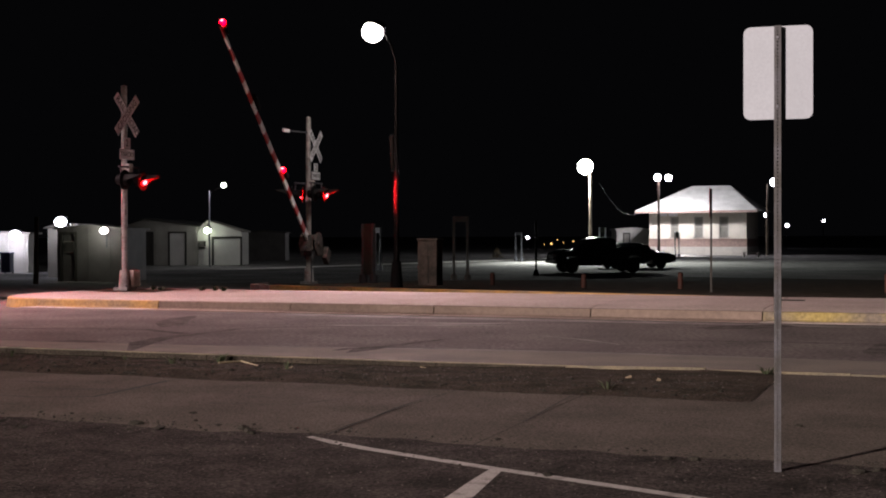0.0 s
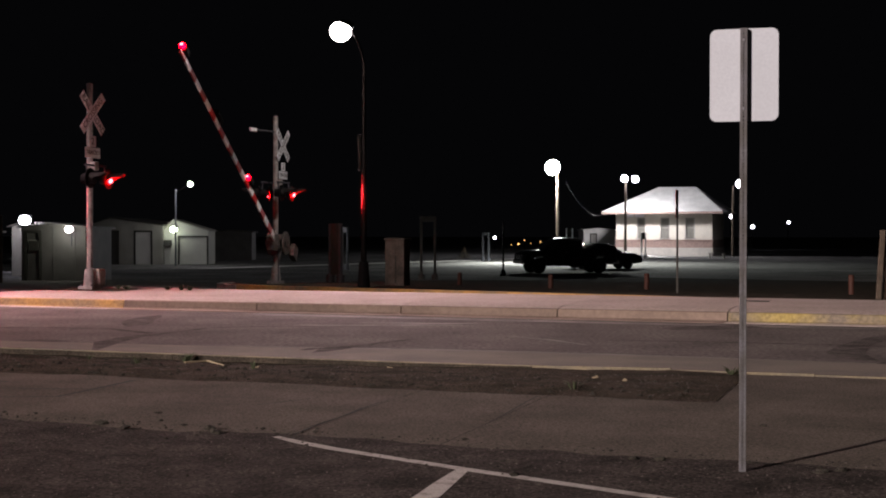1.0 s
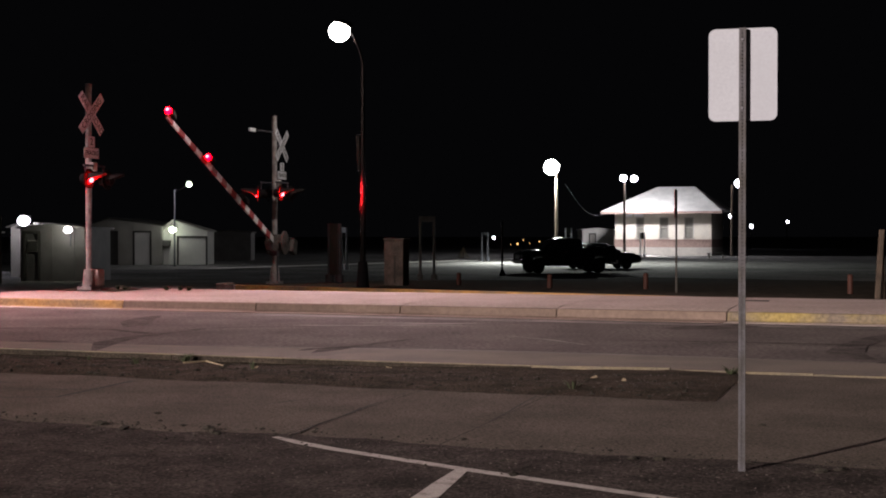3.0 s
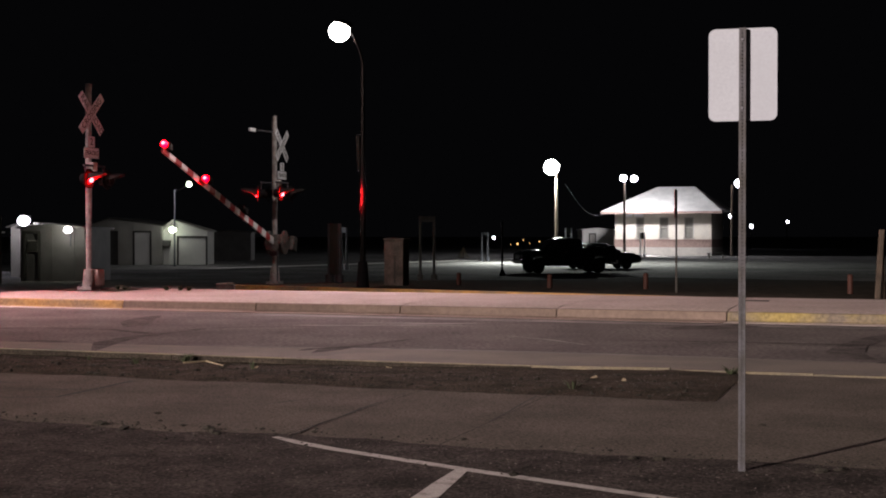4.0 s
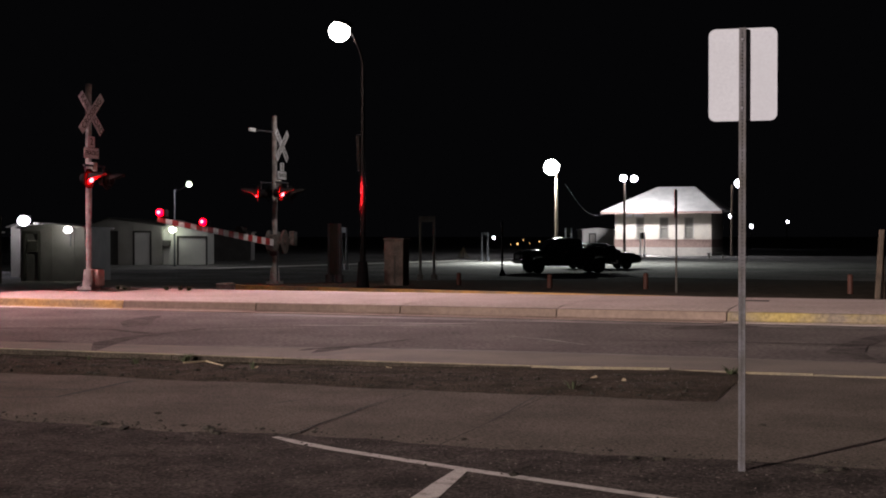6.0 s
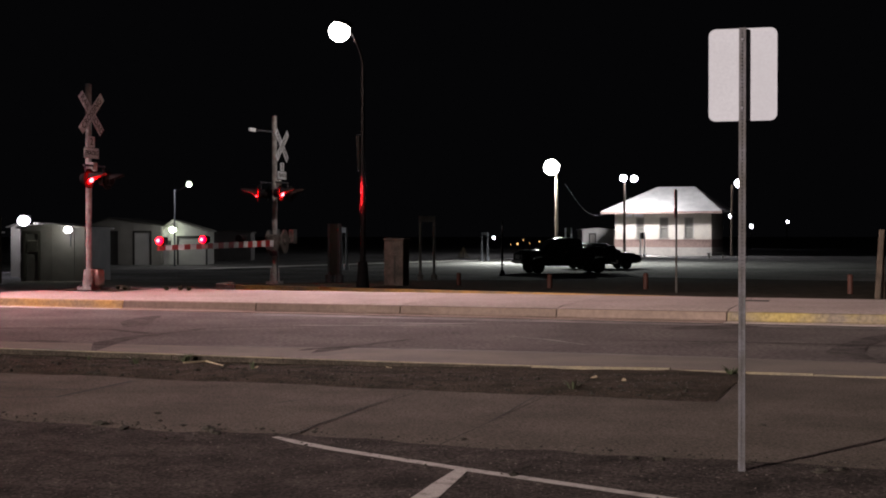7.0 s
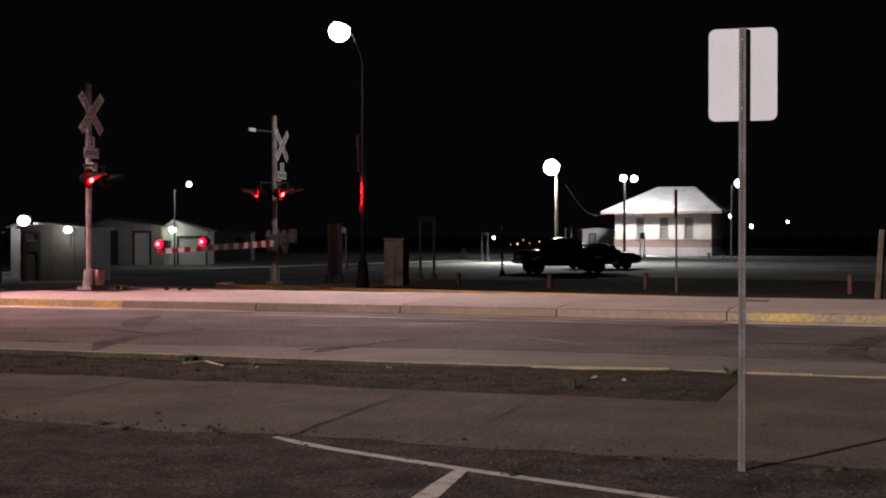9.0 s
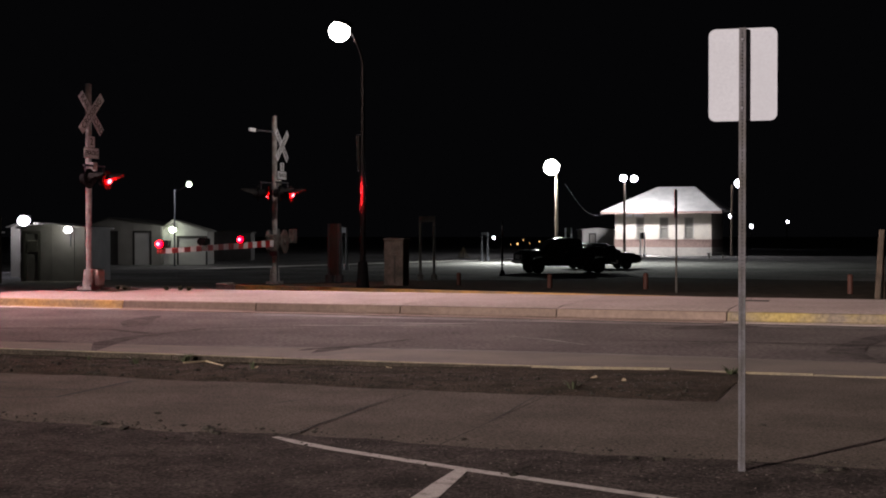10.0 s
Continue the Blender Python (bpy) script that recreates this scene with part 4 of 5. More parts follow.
def sedan():
    ob = thing("car", pose(9.4, 78, -0.4, 0, 0, 192), "dark sedan parked behind the pickup truck", "car")
    part("body", body_from([(-2.3, 0.38), (-2.34, 0.6), (-2.22, 0.8), (-1.9, 0.88), (-1.1, 0.98), (1.7, 1.0), (2.25, 0.92), (2.3, 0.42), (1.84, 0.3), (1.78, 0.3), (1.7, 0.58), (1.4, 0.7), (1.1, 0.58), (1.02, 0.26), (-1.02, 0.26), (-1.1, 0.58), (-1.4, 0.7), (-1.7, 0.58), (-1.78, 0.3)], 0.9), CAR_BLACK, ob, "dark painted body", True)
    part("cabin", body_from([(-1.2, 0.94), (-0.4, 1.42), (-0.1, 1.5), (0.7, 1.5), (1.0, 1.42), (1.75, 0.96)], 0.8, 0.1), CAR_BLACK, ob, "dark cabin and roof", True)
    for k in (-1, 1):
        for a in ([(-0.92, 1.02), (-0.36, 1.36), (0.1, 1.41), (0.1, 1.02)], [(0.18, 1.02), (0.18, 1.41), (0.85, 1.38), (1.4, 1.02)]):
            part("side_window", built(lambda bm: prism(bm, [(x, k * (0.805 - 0.1 * max(0, z - 1.05)), z) for x, z in a], (0, k * 0.008, 0))), GLASS, ob)
        part("mirror", boxed((-0.95, k * 0.95 - 0.08, 1.0), (-0.82, k * 0.95 + 0.08, 1.13), 0.025), CAR_BLACK, ob)
        part("headlight", boxed((-2.32, k * 0.62 - 0.15, 0.62), (-2.2, k * 0.62 + 0.15, 0.76), 0.02), CHROME, ob)
    part("roof", built(lambda bm: bmesh.ops.create_uvsphere(bm, u_segments=28, v_segments=14, radius=1, matrix=pose(0.3, 0, 1.47) @ Matrix.Diagonal((0.78, 0.7, 0.07, 1)))), CAR_BLACK, ob, "", True)
    part("bonnet", built(lambda bm: bmesh.ops.create_uvsphere(bm, u_segments=28, v_segments=14, radius=1, matrix=pose(-1.6, 0, 0.88) @ Matrix.Diagonal((0.62, 0.8, 0.09, 1)) @ pose(0, 0, 0, 0, -4, 0))), CAR_BLACK, ob, "", True)
    part("windscreen", built(lambda bm: prism(bm, [(-1.13, -0.66, 1.0), (-1.13, 0.66, 1.0), (-0.44, 0.6, 1.415), (-0.44, -0.6, 1.415)], (-0.012, 0, 0.012))), GLASS, ob)
    for x in (-1.4, 1.4):
        for y in (-0.77, 0.77):
            wheel(ob, x, y, 0.33, 0.22)
    return ob


pickup()
sedan()


# ---- wall lamps on the sheds ----
def wall_lamp(x, y, z, r, glow, label):
    ob = thing("wall_lamp", pose(x, y, z), label, "lamp", "wall lamps")
    part("housing", boxed((-r * 0.7, 0.0, -r * 0.2), (r * 0.7, 0.35, r * 0.9), 0.02), STEEL, ob)
    part("stem", rodded((0, 0.3, -0.7), (0, 0.3, 0.1), 0.03), STEEL, ob)
    # glowing ball as wide as the lamp's glare
    part("diffuser", ball((0, -0.08, 0), r, 0.85, 14), glow, ob, "lamp glass, oversized for its glare", True)


wall_lamp(-19.878, 61.7, 2.274, 0.29, VIOLET_GLOW, "glaring wall lamp over the sheds")
wall_lamp(-24.95, 69.75, 1.66, 0.3, VIOLET_GLOW, "glaring wall lamp on the white building")
wall_lamp(-15.480, 53.7, 1.807, 0.17, WHITE_GLOW, "small bright wall lamp on the shed")
wall_lamp(-18.309, 88.1, 1.971, 0.26, GREEN_GLOW, "greenish wall lamp on the garage")
for px, pz, r, g in ((33.196, 3.833, 0.26, VIOLET_GLOW), (45.104, 2.954, 0.28, VIOLET_GLOW), (50.391, 3.615, 0.22, VIOLET_GLOW), (7.435, 1.302, 0.24, VIOLET_GLOW), (10.904, 0.393, 0.15, AMBER_GLOW), (11.75, 0.96, 0.08, AMBER_GLOW), (14.1, 0.72, 0.1, AMBER_GLOW), (12.7, 0.5, 0.06, AMBER_GLOW), (9.9, 0.3, 0.06, AMBER_GLOW)):
    far = thing("yard_lamp", pose(px, 150 if g is VIOLET_GLOW and r == 0.26 else 190, 0), "distant lamp on a dark pole", "lamp", "distant lamps")
    part("pole", rodded((0, 0.4, -0.5), (0, 0.4, pz + 0.2), 0.08), POLE_DARK, far)
    part("diffuser", ball((0, 0, pz), r, 1.0, 10), g, far, "", True)
    part("lamp_bracket", rodded((0, 0.4, pz + 0.15), (0, 0, pz + 0.15), 0.04), POLE_DARK, far)


# ---- things on the verge ----
cab = thing("utility_cabinet", pose(-1.373, 38.5, 0.06, 0, 0, -20), "tan metal utility cabinet with a dark slot", "cabinet")
part("body", boxed((-0.3, -0.25, 0), (0.3, 0.25, 1.38), 0.02), BOX_TAN, cab)
part("lid", boxed((-0.33, -0.28, 1.36), (0.33, 0.28, 1.42), 0.015), BOX_TAN, cab)
part("door", boxed((-0.26, -0.27, 0.08), (0.02, -0.25, 1.3), 0.005), BOX_TAN, cab)
part("slot", boxed((0.02, -0.262, 0.1), (0.06, -0.25, 0.9)), DARK_WALL, cab, "dark gap beside the door")


def bollard(x, y, h):
    ob = thing("bollard", pose(x, y, 0.0), "short faded orange steel bollard", "bollard", "bollards along the verge")
    part("post", rodded((0, 0, -0.2), (0, 0, h), 0.07, None, 14), ORANGE, ob)
    part("cap", ball((0, 0, h), 0.072, 0.5), ORANGE, ob)


for px, py, h in ((0.475, 39, 0.42), (2.999, 36.5, 0.45), (5.619, 36, 0.5), (10.345, 33, 0.55)):
    bollard(px, py, h)


def board(x, y, base, turn, w, h, panel, mat, label):
    ob = thing("sign_frame", pose(x, y, base, 0, 0, turn), label, "sign frame")
    for k in (-1, 1):
        part("post", boxed((k * w / 2 - 0.05, -0.05, -0.2), (k * w / 2 + 0.05, 0.05, h), 0.008), mat, ob)
        part("footing", rodded((k * w / 2, 0, -0.2), (k * w / 2, 0, 0.28), 0.14, None, 12), mat, ob)
    part("panel", boxed((-w / 2 + 0.05, -0.03, h - panel), (w / 2 - 0.05, 0.03, h)), mat if panel < 0.5 else BOARD, ob)
    return ob


board(-3.423, 41, 0.05, -55, 0.62, 1.942 - 0.05, 1.62, GALV, "dark notice board between two grey posts")
board(-5.707, 75, -0.38, -62, 0.7, 2.039 + 0.38, 0.3, SIGN_WHITE, "white sign frame on two posts")
board(-0.670, 55, -0.36, -20, 0.62, 2.387 + 0.36, 0.24, CASE, "grey sign frame on two posts")
board(3.217, 100, -0.36, -30, 0.5, 1.811 + 0.36, 0.2, STEEL, "grey sign frame on two posts far off")
board(10.617, 110, -0.36, 0, 0.5, 2.220 + 0.36, 0.5, SIGN_WHITE, "white sign frame beside the lot")

stop = thing("stop_sign", pose(5.997, 33.4, 0.05, 0, 0, 76), "dark back of a road sign on a thin post", "sign")
part("post", boxed((-0.025, -0.025, -0.2), (0.025, 0.025, 2.741 - 0.05), 0.004), DARK_WALL, stop)
part("panel", built(lambda bm: prism(bm, [(0.3 * math.cos(radians(22.5 + 45 * k)), 0.03, 2.537 - 0.05 + 0.24 * math.sin(radians(22.5 + 45 * k))) for k in range(8)], (0, 0.006, 0))), RED_SIGN, stop)
part("plate", boxed((-0.2, 0.03, 2.015 - 0.05), (0.2, 0.036, 2.291 - 0.05)), RED_SIGN, stop)


# ---- markings ----
def strip(bm, pts, w, z):
    """A painted band along the points (street coordinates)."""
    last = None
    for i, p in enumerate(pts):
        a, b = Vector(pts[max(0, i - 1)]), Vector(pts[min(len(pts) - 1, i + 1)])
        d = (b - a).normalized()
        o = Vector((-d.y, d.x)) * (w[i] if isinstance(w, list) else w) / 2
        pair = [bm.verts.new((*st(*(Vector(p) + k * o)), z)) for k in (-1, 1)]
        if last:
            bm.faces.new((last[0], pair[0], pair[1], last[1]))
        last = pair


bm = bmesh.new()
strip(bm, [(-4.5, 8.95), (-4.2, 8.76), (-3.85, 8.58), (-2.75, 8.14), (-1.43, 7.66), (0.6, 6.9)], [0.06, 0.1, 0.1, 0.1, 0.1, 0.1], 0.0135)
strip(bm, [(-2.7, 8.08), (-2.66, 7.6), (-2.62, 7.2), (-2.5, 5.0)], [0.09, 0.13, 0.15, 0.15], 0.0155)
structure("parking_line", bm, WHITE_LINE, "worn white parking line on the asphalt")


def mark(name, mat, label, strips, z=0.006):
    bm = bmesh.new()
    for pts, w in strips:
        strip(bm, pts, w, z)
    structure(name, bm, mat, label)


# tyre marks and tar on the street
def curve(a, b, bow, n=10, w=0.1, ends=0.3):
    pts, ws = [], []
    for i in range(n + 1):
        k = i / n
        pts.append((a[0] + (b[0] - a[0]) * k, a[1] + (b[1] - a[1]) * k + bow * math.sin(k * math.pi)))
        ws.append(w * (ends + (1 - ends) * math.sin(k * math.pi)) * (0.85 + 0.3 * random.random()))
    return pts, ws


SKID = material("tyre_marks", (0.05, 0.045, 0.044), 1.0, 0, 0.5, 3.2, 45, 0.25, second=(0.1, 0.091, 0.087), amount=0.5, shine=0.08, low=0.4, high=1.5)
PALE = material("worn_pale_asphalt", (0.19, 0.175, 0.165), 0.85, 0, 0.3, 1.5, 40, 0.2, second=(0.085, 0.08, 0.078), amount=0.5)
TAN_BAND = material("dusty_gutter", (0.15, 0.13, 0.11), 0.9, 0, 0.25, 1.2, 40, 0.2, second=(0.1, 0.09, 0.08), amount=0.45)
mark("tyre_marks", SKID, "dark curved tyre marks on the street", [
    ([(-10.2, 14.9), (-10.83, 16.19), (-11.01, 17.13), (-10.93, 17.88), (-10.9, 19.2), (-10.4, 19.7), (-8.6, 20.6)], [0.06, 0.42, 0.3, 0.2, 0.16, 0.16, 0.05]),
    ([(-16, 17.6), (-14.18, 18.07), (-13.46, 18.4), (-12.33, 18.44), (-11.09, 17.82)], [0.15, 0.2, 0.2, 0.22, 0.2]),
    ([(-12.3, 19.0), (-12.45, 19.4), (-12.8, 20.0), (-13.15, 20.7), (-13.4, 21.4), (-13.55, 22.0)], [0.08, 0.4, 0.55, 0.5, 0.42, 0.1]),
    ([(-7.3, 15.6), (-7.3, 16.2), (-7.2, 16.8), (-7.0, 17.6), (-6.8, 18.4)], [0.03, 0.35, 0.18, 0.16, 0.03]),
    ([(-7.6, 15.9), (-7.55, 16.2), (-7.3, 16.5)], [0.12, 0.2, 0.1]),
    ([(-12.3, 16.0), (-12.0, 16.05), (-11.7, 16.05), (-11.4, 16.1)], [0.04, 0.3, 0.3, 0.04]),
    ([(-4.0, 19.0), (-2.6, 19.2), (-1.0, 19.3), (1.5, 19.2)], [0.1, 0.16, 0.14, 0.2]),
    ([(-0.2, 16.9), (-0.5, 17.3), (-0.66, 18.0), (-0.6, 19.2), (-0.3, 20.8), (0.2, 22.4)], [0.06, 0.42, 0.5, 0.42, 0.34, 0.05]),
    ([(-0.2, 16.6), (0.15, 18.0), (0.3, 19.6)], [0.1, 0.16, 0.1]),
    ([(-3.6, 21.6), (-3.0, 22.2), (-2.4, 22.9)], [0.5, 0.9, 0.6])], 0.007)
mark("worn_asphalt", PALE, "pale worn streaks on the street", [
    ([(-9.9, 20.4), (-9.3, 20.5), (-8.6, 20.8), (-7.9, 21.1), (-7.0, 21.3)], [0.05, 0.3, 0.22, 0.3, 0.05]), ([(-9.0, 21.3), (-8.3, 21.5), (-7.6, 21.6), (-6.9, 22.0)], [0.08, 0.3, 0.4, 0.06]), ([(-5.7, 19.3), (-4.9, 18.8), (-4.2, 18.1)], [0.05, 0.12, 0.05]),
    ([(-12, 22.9), (-4, 22.85), (6, 22.9)], [0.5, 0.4, 0.3])], 0.005)
mark("gutter_strip", TAN_BAND, "dusty concrete strip along the near kerb", [([(-30, 15.2), (-20, 15.25), (-12, 15.25), (-8.5, 15.4), (-5, 15.65), (-2, 15.85), (8, 15.8), (30, 15.8)], [1.1, 1.2, 1.2, 1.55, 2.1, 1.75, 1.4, 1.3])], 0.004)
mark("gutter_edge", PALE, "pale worn seam along the dusty strip", [([(-9.5, 16.2), (-8, 16.3), (-6.5, 16.55), (-5, 16.72), (-3.2, 16.75), (-1, 16.7)], [0.03, 0.08, 0.14, 0.16, 0.14, 0.03])], 0.0062)
mark("pavement_cracks", TAR, "dark cracks in the pavement", [
    ([(-7.68, 11.95), (-7.62, 11.2), (-7.59, 10.5), (-8.07, 10.29), (-9.3, 10.25)], [0.07, 0.055, 0.06, 0.03, 0.03]),
    ([(-5.2, 10.9), (-5.0, 11.1), (-4.8, 11.4)], [0.004, 0.01, 0.004]), ([(-6.6, 11.2), (-6.0, 11.0), (-5.6, 11.1)], 0.012),
    ([(-4.42, 9.1), (-4.46, 9.6), (-4.48, 10.2), (-4.52, 10.7), (-4.53, 11.3), (-4.57, 12.0)], [0.03, 0.022, 0.022, 0.03, 0.01, 0.008]),
    ([(-3.2, 10.3), (-3.22, 10.9), (-3.26, 11.6), (-3.28, 12.1)], [0.008, 0.016, 0.012, 0.014]),
    ([(-6.3, 10.45), (-5.9, 10.55), (-5.5, 10.6), (-5.35, 10.95), (-5.2, 11.3)], [0.02, 0.012, 0.014, 0.03, 0.008]),
    ([(-8.6, 10.9), (-8.2, 10.95), (-7.9, 11.05), (-7.65, 11.15)], [0.02, 0.06, 0.05, 0.012]),
    ([(-9.4, 11.3), (-9.0, 11.4), (-8.7, 11.35)], [0.02, 0.07, 0.02])], 0.011)
structure("drain_cover", built(lambda bm: prism(bm, [(*st(s, n), 0.165) for s, n in ((-3.0, 27.2), (-2.5, 27.2), (-2.5, 27.5), (-3.0, 27.5))], (0, 0, 0.06))), TAR, "dark metal cover in the median")


def scatter(name, mat, label, count, area, size, up, seed, tall=0.6):
    """Loose stones as small uneven eight-sided lumps."""
    rnd = random.Random(seed)
    verts, faces = [], []
    for _ in range(count):
        sx, sn = area(rnd)
        x, y = st(sx, sn)
        r = size(rnd)
        k = len(verts)
        t = rnd.random() * 6.28
        for i in range(4):
            q = r * (0.7 + 0.6 * rnd.random())
            verts.append((x + q * math.cos(t + i * 1.57), y + q * math.sin(t + i * 1.57), up(x, y) + r * 0.15))
        verts.append((x + r * 0.2, y, up(x, y) + r * tall * (0.8 + 0.6 * rnd.random())))
        verts.append((x, y, up(x, y) - r * 0.3))
        for i in range(4):
            faces.append((k + i, k + (i + 1) % 4, k + 4))
            faces.append((k + (i + 1) % 4, k + i, k + 5))
    me = bpy.data.meshes.new(name)
    me.from_pydata(verts, [], faces)
    me.materials.append(mat)
    tagged(new(name, me), label, kind="stuff")


STONE = material("pale_gravel", (0.14, 0.12, 0.11), 0.95, 0, 0.5, 40, 90, 0.1)
CLOD = material("dark_clods", (0.03, 0.026, 0.02), 1.0, 0, 0.4, 20, 60, 0.3)
scatter("gravel", STONE, "loose pale gravel on the worn asphalt lot", 9000, lambda r: (-11 + 14 * r.random(), 9.25 - 4.8 * r.random() ** 1.3), lambda r: 0.003 + 0.007 * r.random() ** 4, lambda x, y: 0.012, 3)
scatter("dark_debris", CLOD, "dark clods and leaves on the lot and pavement edge", 420, lambda r: (-11 + 14 * r.random(), 9.2 - 0.9 * r.random() ** 2 + 0.25 * r.random()), lambda r: 0.006 + 0.028 * r.random() ** 5, lambda x, y: 0.011, 4, 0.5)
scatter("verge_gravel", STONE, "small stones in the dirt strip", 2000, lambda r: (-16 + 14.3 * r.random(), 12.4 + 1.95 * r.random()), lambda r: 0.004 + 0.01 * r.random() ** 3, verge_z, 5)
scatter("verge_clods", CLOD, "dark clods and litter in the dirt strip", 1500, lambda r: (-18 + 16.3 * r.random(), 12.3 + 2.05 * r.random() ** 1.5), lambda r: 0.006 + 0.034 * r.random() ** 4, verge_z, 6, 0.7)
scatter("lot_clods", CLOD, "dark stones on the worn lot", 6000, lambda r: (-11 + 14 * r.random() ** 1.7, 9.3 - 4.8 * r.random() ** 1.3), lambda r: 0.004 + 0.013 * r.random() ** 3, lambda x, y: 0.011, 8)


def weed(s, n, z, size, count, seed, mat):
    rnd = random.Random(seed)
    x, y = st(s, n)
    ob = thing("weed", pose(x, y, z), "small tuft of green weeds growing at the kerb", "weed", "weeds")
    for _ in range(count):
        a, r, h = rnd.random() * 6.28, size * rnd.random(), size * (0.5 + 0.6 * rnd.random())
        bx, by = 0.4 * r * math.cos(a), 0.4 * r * math.sin(a)
        bm = bmesh.new()
        w = size * 0.06
        p = [Vector((bx, by, -0.01)), Vector((bx + r * 0.5 * math.cos(a), by + r * 0.5 * math.sin(a), h * 0.7)), Vector((bx + r * 1.2 * math.cos(a), by + r * 1.2 * math.sin(a), h))]
        o = Vector((-math.sin(a), math.cos(a), 0)) * w
        v = [bm.verts.new(q) for q in (p[0] - o, p[0] + o, p[1] + o * 1.4, p[1] - o * 1.4, p[2])]
        u = [bm.verts.new(q.co + Vector((0, 0, -0.003))) for q in v]
        bm.faces.new((v[0], v[1], v[2], v[3])), bm.faces.new((v[3], v[2], v[4]))
        bm.faces.new((u[3], u[2], u[1], u[0])), bm.faces.new((u[4], u[2], u[3]))
        part("leaf", bm, mat, ob)


def stone(s, n, r, seed, z=0.01):
    rnd = random.Random(seed)
    ob = thing("stone", pose(*st(s, n), z, 0, 0, 360 * rnd.random()), "dark lump of broken asphalt on the ground", "stone", "loose lumps")
    bm = bmesh.new()
    bmesh.ops.create_icosphere(bm, subdivisions=2, radius=r)
    for v in bm.verts:
        v.co *= 0.8 + 0.5 * noise.noise(v.co * 2.2 / r * 0.6 + Vector((seed, 0, 0)))
        v.co.z = v.co.z * 0.5 + r * 0.25
        v.co.x *= 1.5
    part("lump", bm, CLOD, ob)


for i, (a, b, r) in enumerate(((-6.16, 9.09, 0.05), (-5.82, 8.92, 0.045), (-6.05, 9.8, 0.025), (-8.52, 12.4, 0.045), (-5.17, 9.12, 0.05), (-1.72, 8.88, 0.035), (-1.55, 8.91, 0.04), (-0.47, 8.78, 0.045), (-0.35, 8.9, 0.04), (-2.33, 8.02, 0.04), (-5.02, 8.95, 0.055), (-8.4, 12.35, 0.04), (-5.1, 12.3, 0.04), (-1.03, 10.8, 0.025), (-6.9, 8.6, 0.03), (-4.3, 8.3, 0.02), (-7.3, 8.8, 0.035))):
    stone(a, b, r, 50 + i)
weed(-8.42, 14.3, verge_z(*st(-8.42, 14.3)), 0.11, 26, 1, LEAF)
weed(-1.75, 14.72, 0.0, 0.1, 26, 2, LEAF)
for i, (a, b) in enumerate(((-18.1, 27.5), (-17.8, 27.4), (-16.9, 27.8), (-16.6, 27.9), (-16.3, 27.8))):
    weed(a, b, 0.2195, 0.14, 22, 10 + i, LEAF)
rnd = random.Random(12)
for i in range(9):
    a, b = -15 + 13.2 * rnd.random(), 12.5 + 1.8 * rnd.random()
    weed(a, b, verge_z(*st(a, b)), 0.06 + 0.05 * rnd.random(), 10, 30 + i, LEAF)
stick = thing("dry_stick", pose(*st(-8.2, 14.1), verge_z(*st(-8.2, 14.1)) + 0.02), "pale dry stick lying by the kerb", "stick")
a, b, c = [Vector((*st(*p), 0)) - Vector((*st(-8.2, 14.1), 0)) for p in ((-8.28, 14.0), (-8.12, 14.28), (-7.6, 13.8))]
part("twig", rodded(a, b, 0.012, 0.009, 6), STRAW, stick)
part("twig", rodded(b, c, 0.011, 0.006, 6), STRAW, stick)
for i, (sx, sn) in enumerate(((-7.1, 13.6), (-3.1, 13.8), (-2.75, 13.7), (-11.5, 13.5), (-12.1, 13.7), (-5.6, 14.1))):
    lit = thing("litter", pose(*st(sx, sn), verge_z(*st(sx, sn)) + 0.006, 0, 0, 40 * i), "scrap of pale litter in the dirt strip", "litter", "litter")
    part("scrap", built(lambda bm: prism(bm, [(-0.035, -0.02, 0), (0.03, -0.02, 0.006), (0.045, 0.012, 0.02), (-0.02, 0.03, 0.0)], (0, 0, 0.006))), STRAW, lit)
bm = bmesh.new()
sheet(bm, -19.6, -17.5, 26.6, 28.3, 0.18, lambda x, y: 0.226 + 0.03 * max(0, noise.noise((x * 2.5, y * 2.5, 9))), edge=0.3, place=st)
structure("dirt_patch", bm, DIRT, "dirt and rubble round the signal's foot on the median")

# ---- yard details ----
PAD = material("pale_platform_concrete", (0.62, 0.6, 0.57), 0.9, 0, 0.15, 0.6, 12, 0.1)
structure("platform_pad", built(lambda bm: box(bm, (17.238, 113, -0.6), (20.214, 126, -0.31))), PAD, "pale concrete pad before the depot")
bm = bmesh.new()
for a, b in zip(range(0, 20), range(1, 21)):
    p = [Vector((-15 + 1.25 * k, 74 + 2.1 * k, -0.33)) for k in (a, b)]
    bm.faces.new([bm.verts.new(q) for q in (p[0], p[1], p[1] + Vector((2.2, 0, 0)), p[0] + Vector((2.2, 0, 0)))])
structure("platform_edge", bm, PAD, "pale platform strip along the tracks")
annex = shed("hut", "small white hut beyond the cars", 15.035, 18.383, 140, 5, -0.36, 2.220, 2.341, SHED_WHITE, SHED_WHITE, ((15.826, 16.374, 1.733, SHED_GREY),))
bench = thing("bench", pose(23.520, 112, -0.36), "plain grey bench in the yard", "bench")
part("seat", boxed((-0.75, -0.2, 0.42), (0.75, 0.2, 0.48), 0.01), SHED_GREY, bench)
for k in (-0.6, 0.6):
    part("leg", boxed((k - 0.06, -0.2, 0), (k + 0.06, 0.2, 0.43), 0.01), SHED_GREY, bench)
board(17.803, 116, -0.36, 0, 0.35, 1.853 + 0.36, 0.55, SIGN_WHITE, "small pale notice post before the depot")
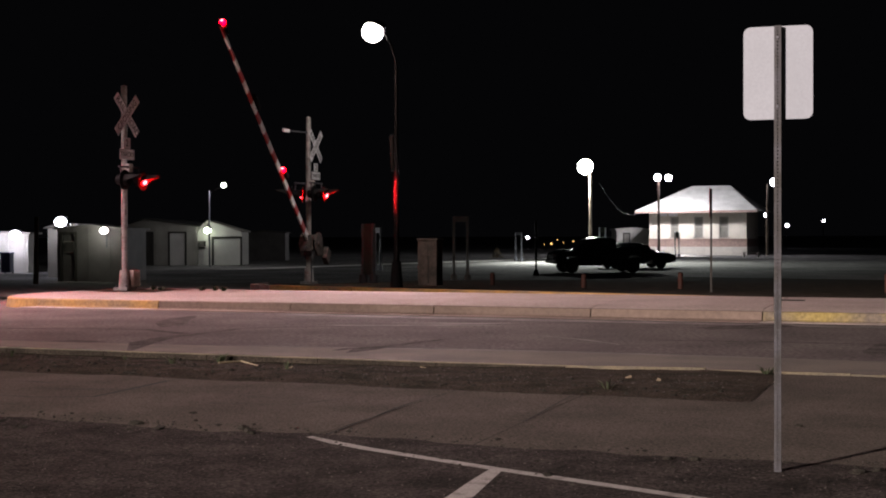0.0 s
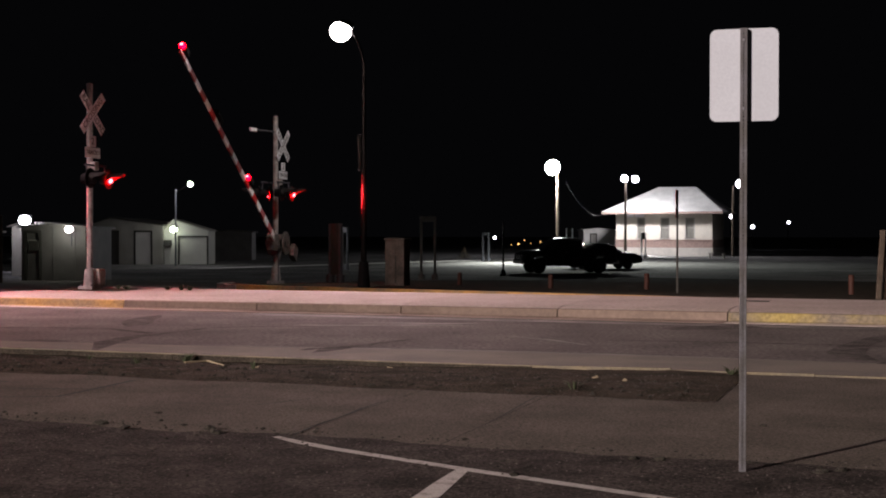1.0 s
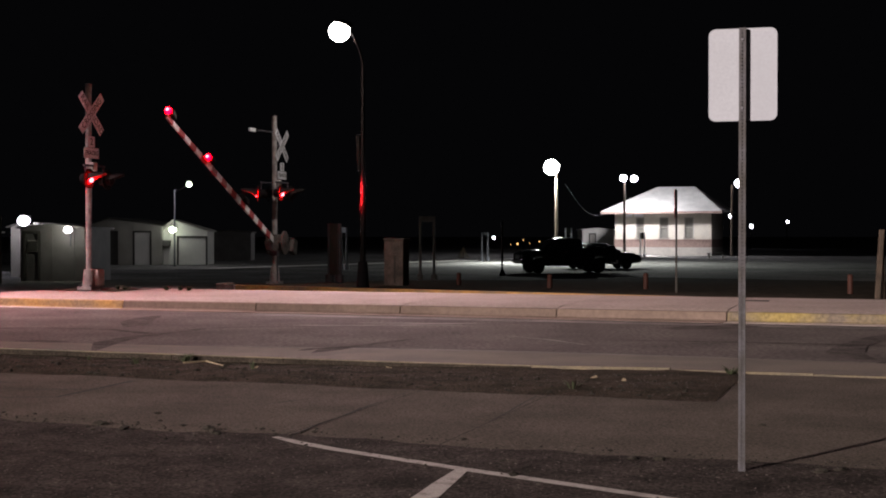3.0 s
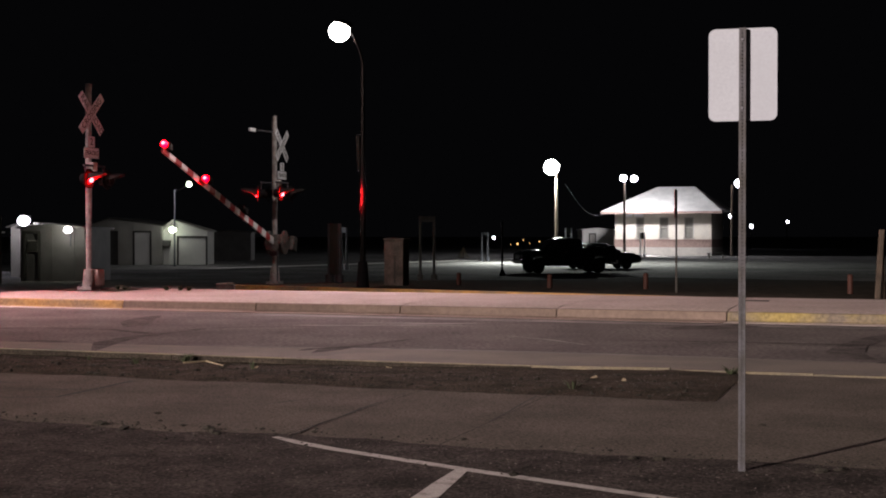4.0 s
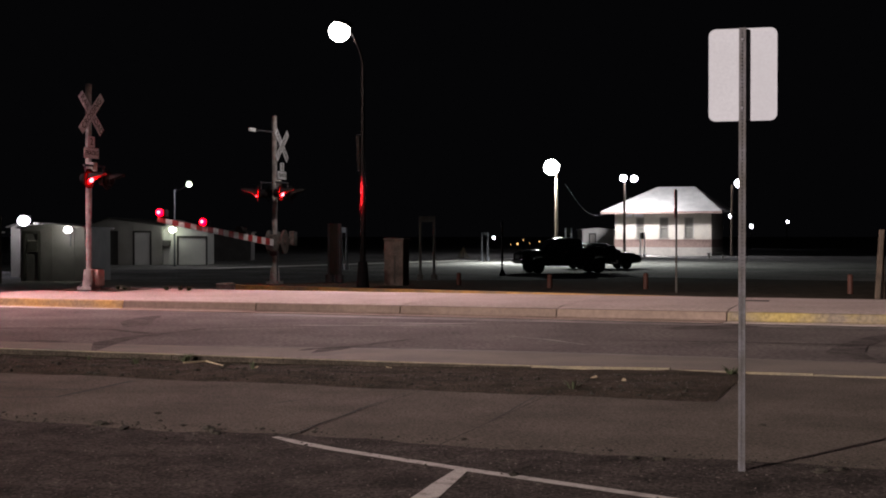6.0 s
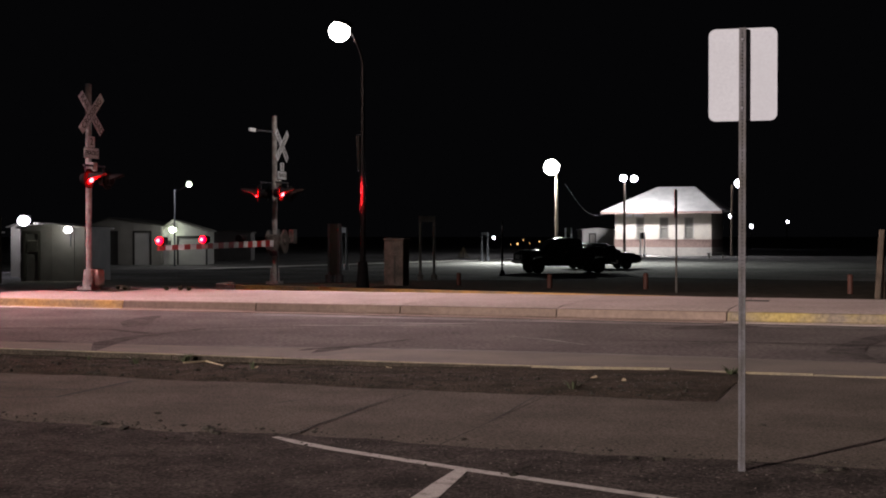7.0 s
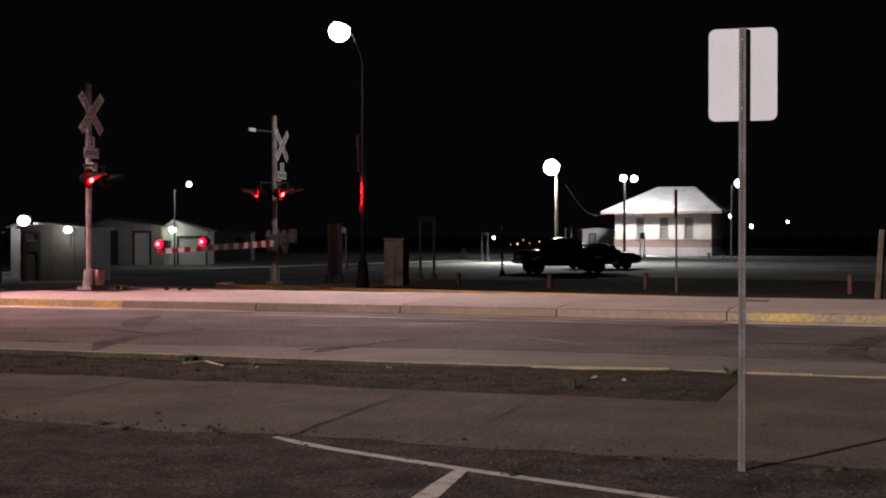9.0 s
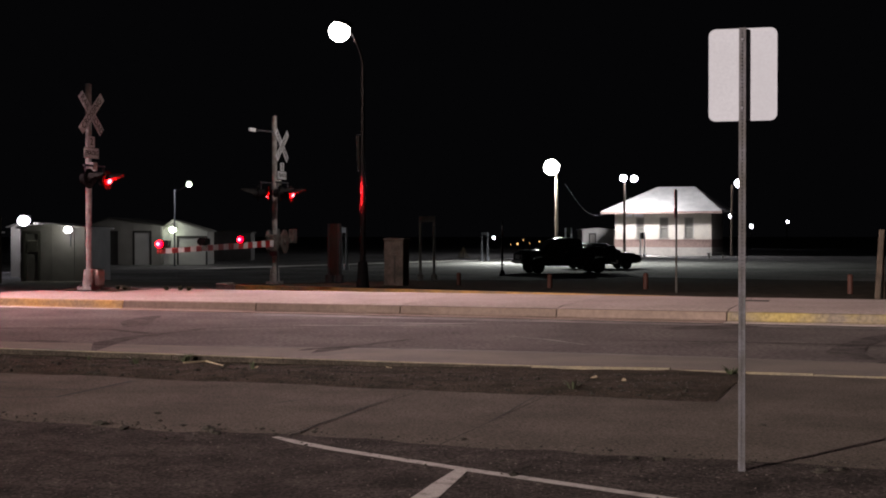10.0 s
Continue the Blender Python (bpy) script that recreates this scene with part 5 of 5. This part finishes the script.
bm = bmesh.new()
a, b = Vector((8.922, 95, 5.391)), Vector((15.792, 126.8, 3.703))
last = a
for k in range(1, 13):
    p = a.lerp(b, k / 12) - Vector((0, 0, 1.0 * math.sin(k / 12 * math.pi)))
    rod(bm, last, p, 0.009, None, 6)
    last = p
cable = thing("cable", pose(0, 0, 0), "slack service cable to the depot", "cable")
part("wire", bm, STEEL, cable)
slant = thing("wooden_post", pose(10.030, 30, 0.1, 0, 3.5, 0), "leaning weathered post by the median", "post")
part("post", boxed((-0.05, -0.05, -0.1), (0.05, 0.05, 1.6), 0.01), WOOD, slant)
part("brace", rodded((0.2, 0.15, -0.1), (0.06, 0.02, 1.4), 0.03), WOOD, slant)
marker = thing("marker_post", pose(2.830, 62, -0.36), "dark slender post with a heavy foot", "post")
part("post", rodded((0, 0, 0), (0, 0, 2.6), 0.05), POLE_DARK, marker)
part("foot", rodded((0, 0, 0), (0, 0, 0.3), 0.17, 0.08), POLE_DARK, marker)
bush = thing("shrub", pose(1.753, 112, -0.36), "small dry yellow-green shrub by the platform", "shrub")
rnd = random.Random(5)
bm = bmesh.new()
for _ in range(420):
    h = rnd.random() ** 1.3
    a, r = rnd.random() * 6.28, 0.62 * (1 - h) * rnd.random() ** 0.5
    c = Vector((r * math.cos(a), r * math.sin(a), 0.95 * h))
    q = [c + Vector((rnd.uniform(-0.06, 0.06), rnd.uniform(-0.06, 0.06), rnd.uniform(-0.05, 0.1))) for _ in range(3)]
    bm.faces.new([bm.verts.new(v) for v in q])
part("foliage", bm, STRAW, bush)
part("stem", rodded((0, 0, 0), (0, 0, 0.7), 0.03, 0.01), WOOD, bush)

def motions():
    walk(GATE_ARM, [(t, pose(*PIVOT, 0, 0, ARM_TURN) @ pose(0, 0, 0, 0, -a, 0)) for t, a in GATE])
    swaps = [round(12.0 + FLASH / 2 * k) for k in range(18)]
    for kind in (SHUTTERS, SLEEVES):
        for item in kind:
            ob, first = item[0], item[-1]
            if kind is SHUTTERS:
                shown, hidden = pose(-0.03 * item[1], 0, 0), pose(0.128 * item[1], 0, 0)
            else:
                shown, hidden = pose(-0.215, 0, 0), pose(0, 0, 0)
            lit = first
            rows = [(0, shown if lit else hidden)]
            for t in swaps:
                # one lamp's added shutter opens just before the other's closes
                late = 1 if lit else 0
                rows.append(((t - 1 + late) / FPS, shown if lit else hidden))
                lit = not lit
                rows.append(((t + late) / FPS, shown if lit else hidden))
            rows.append((10.0, shown if lit else hidden))
            walk(ob, rows)


motions()
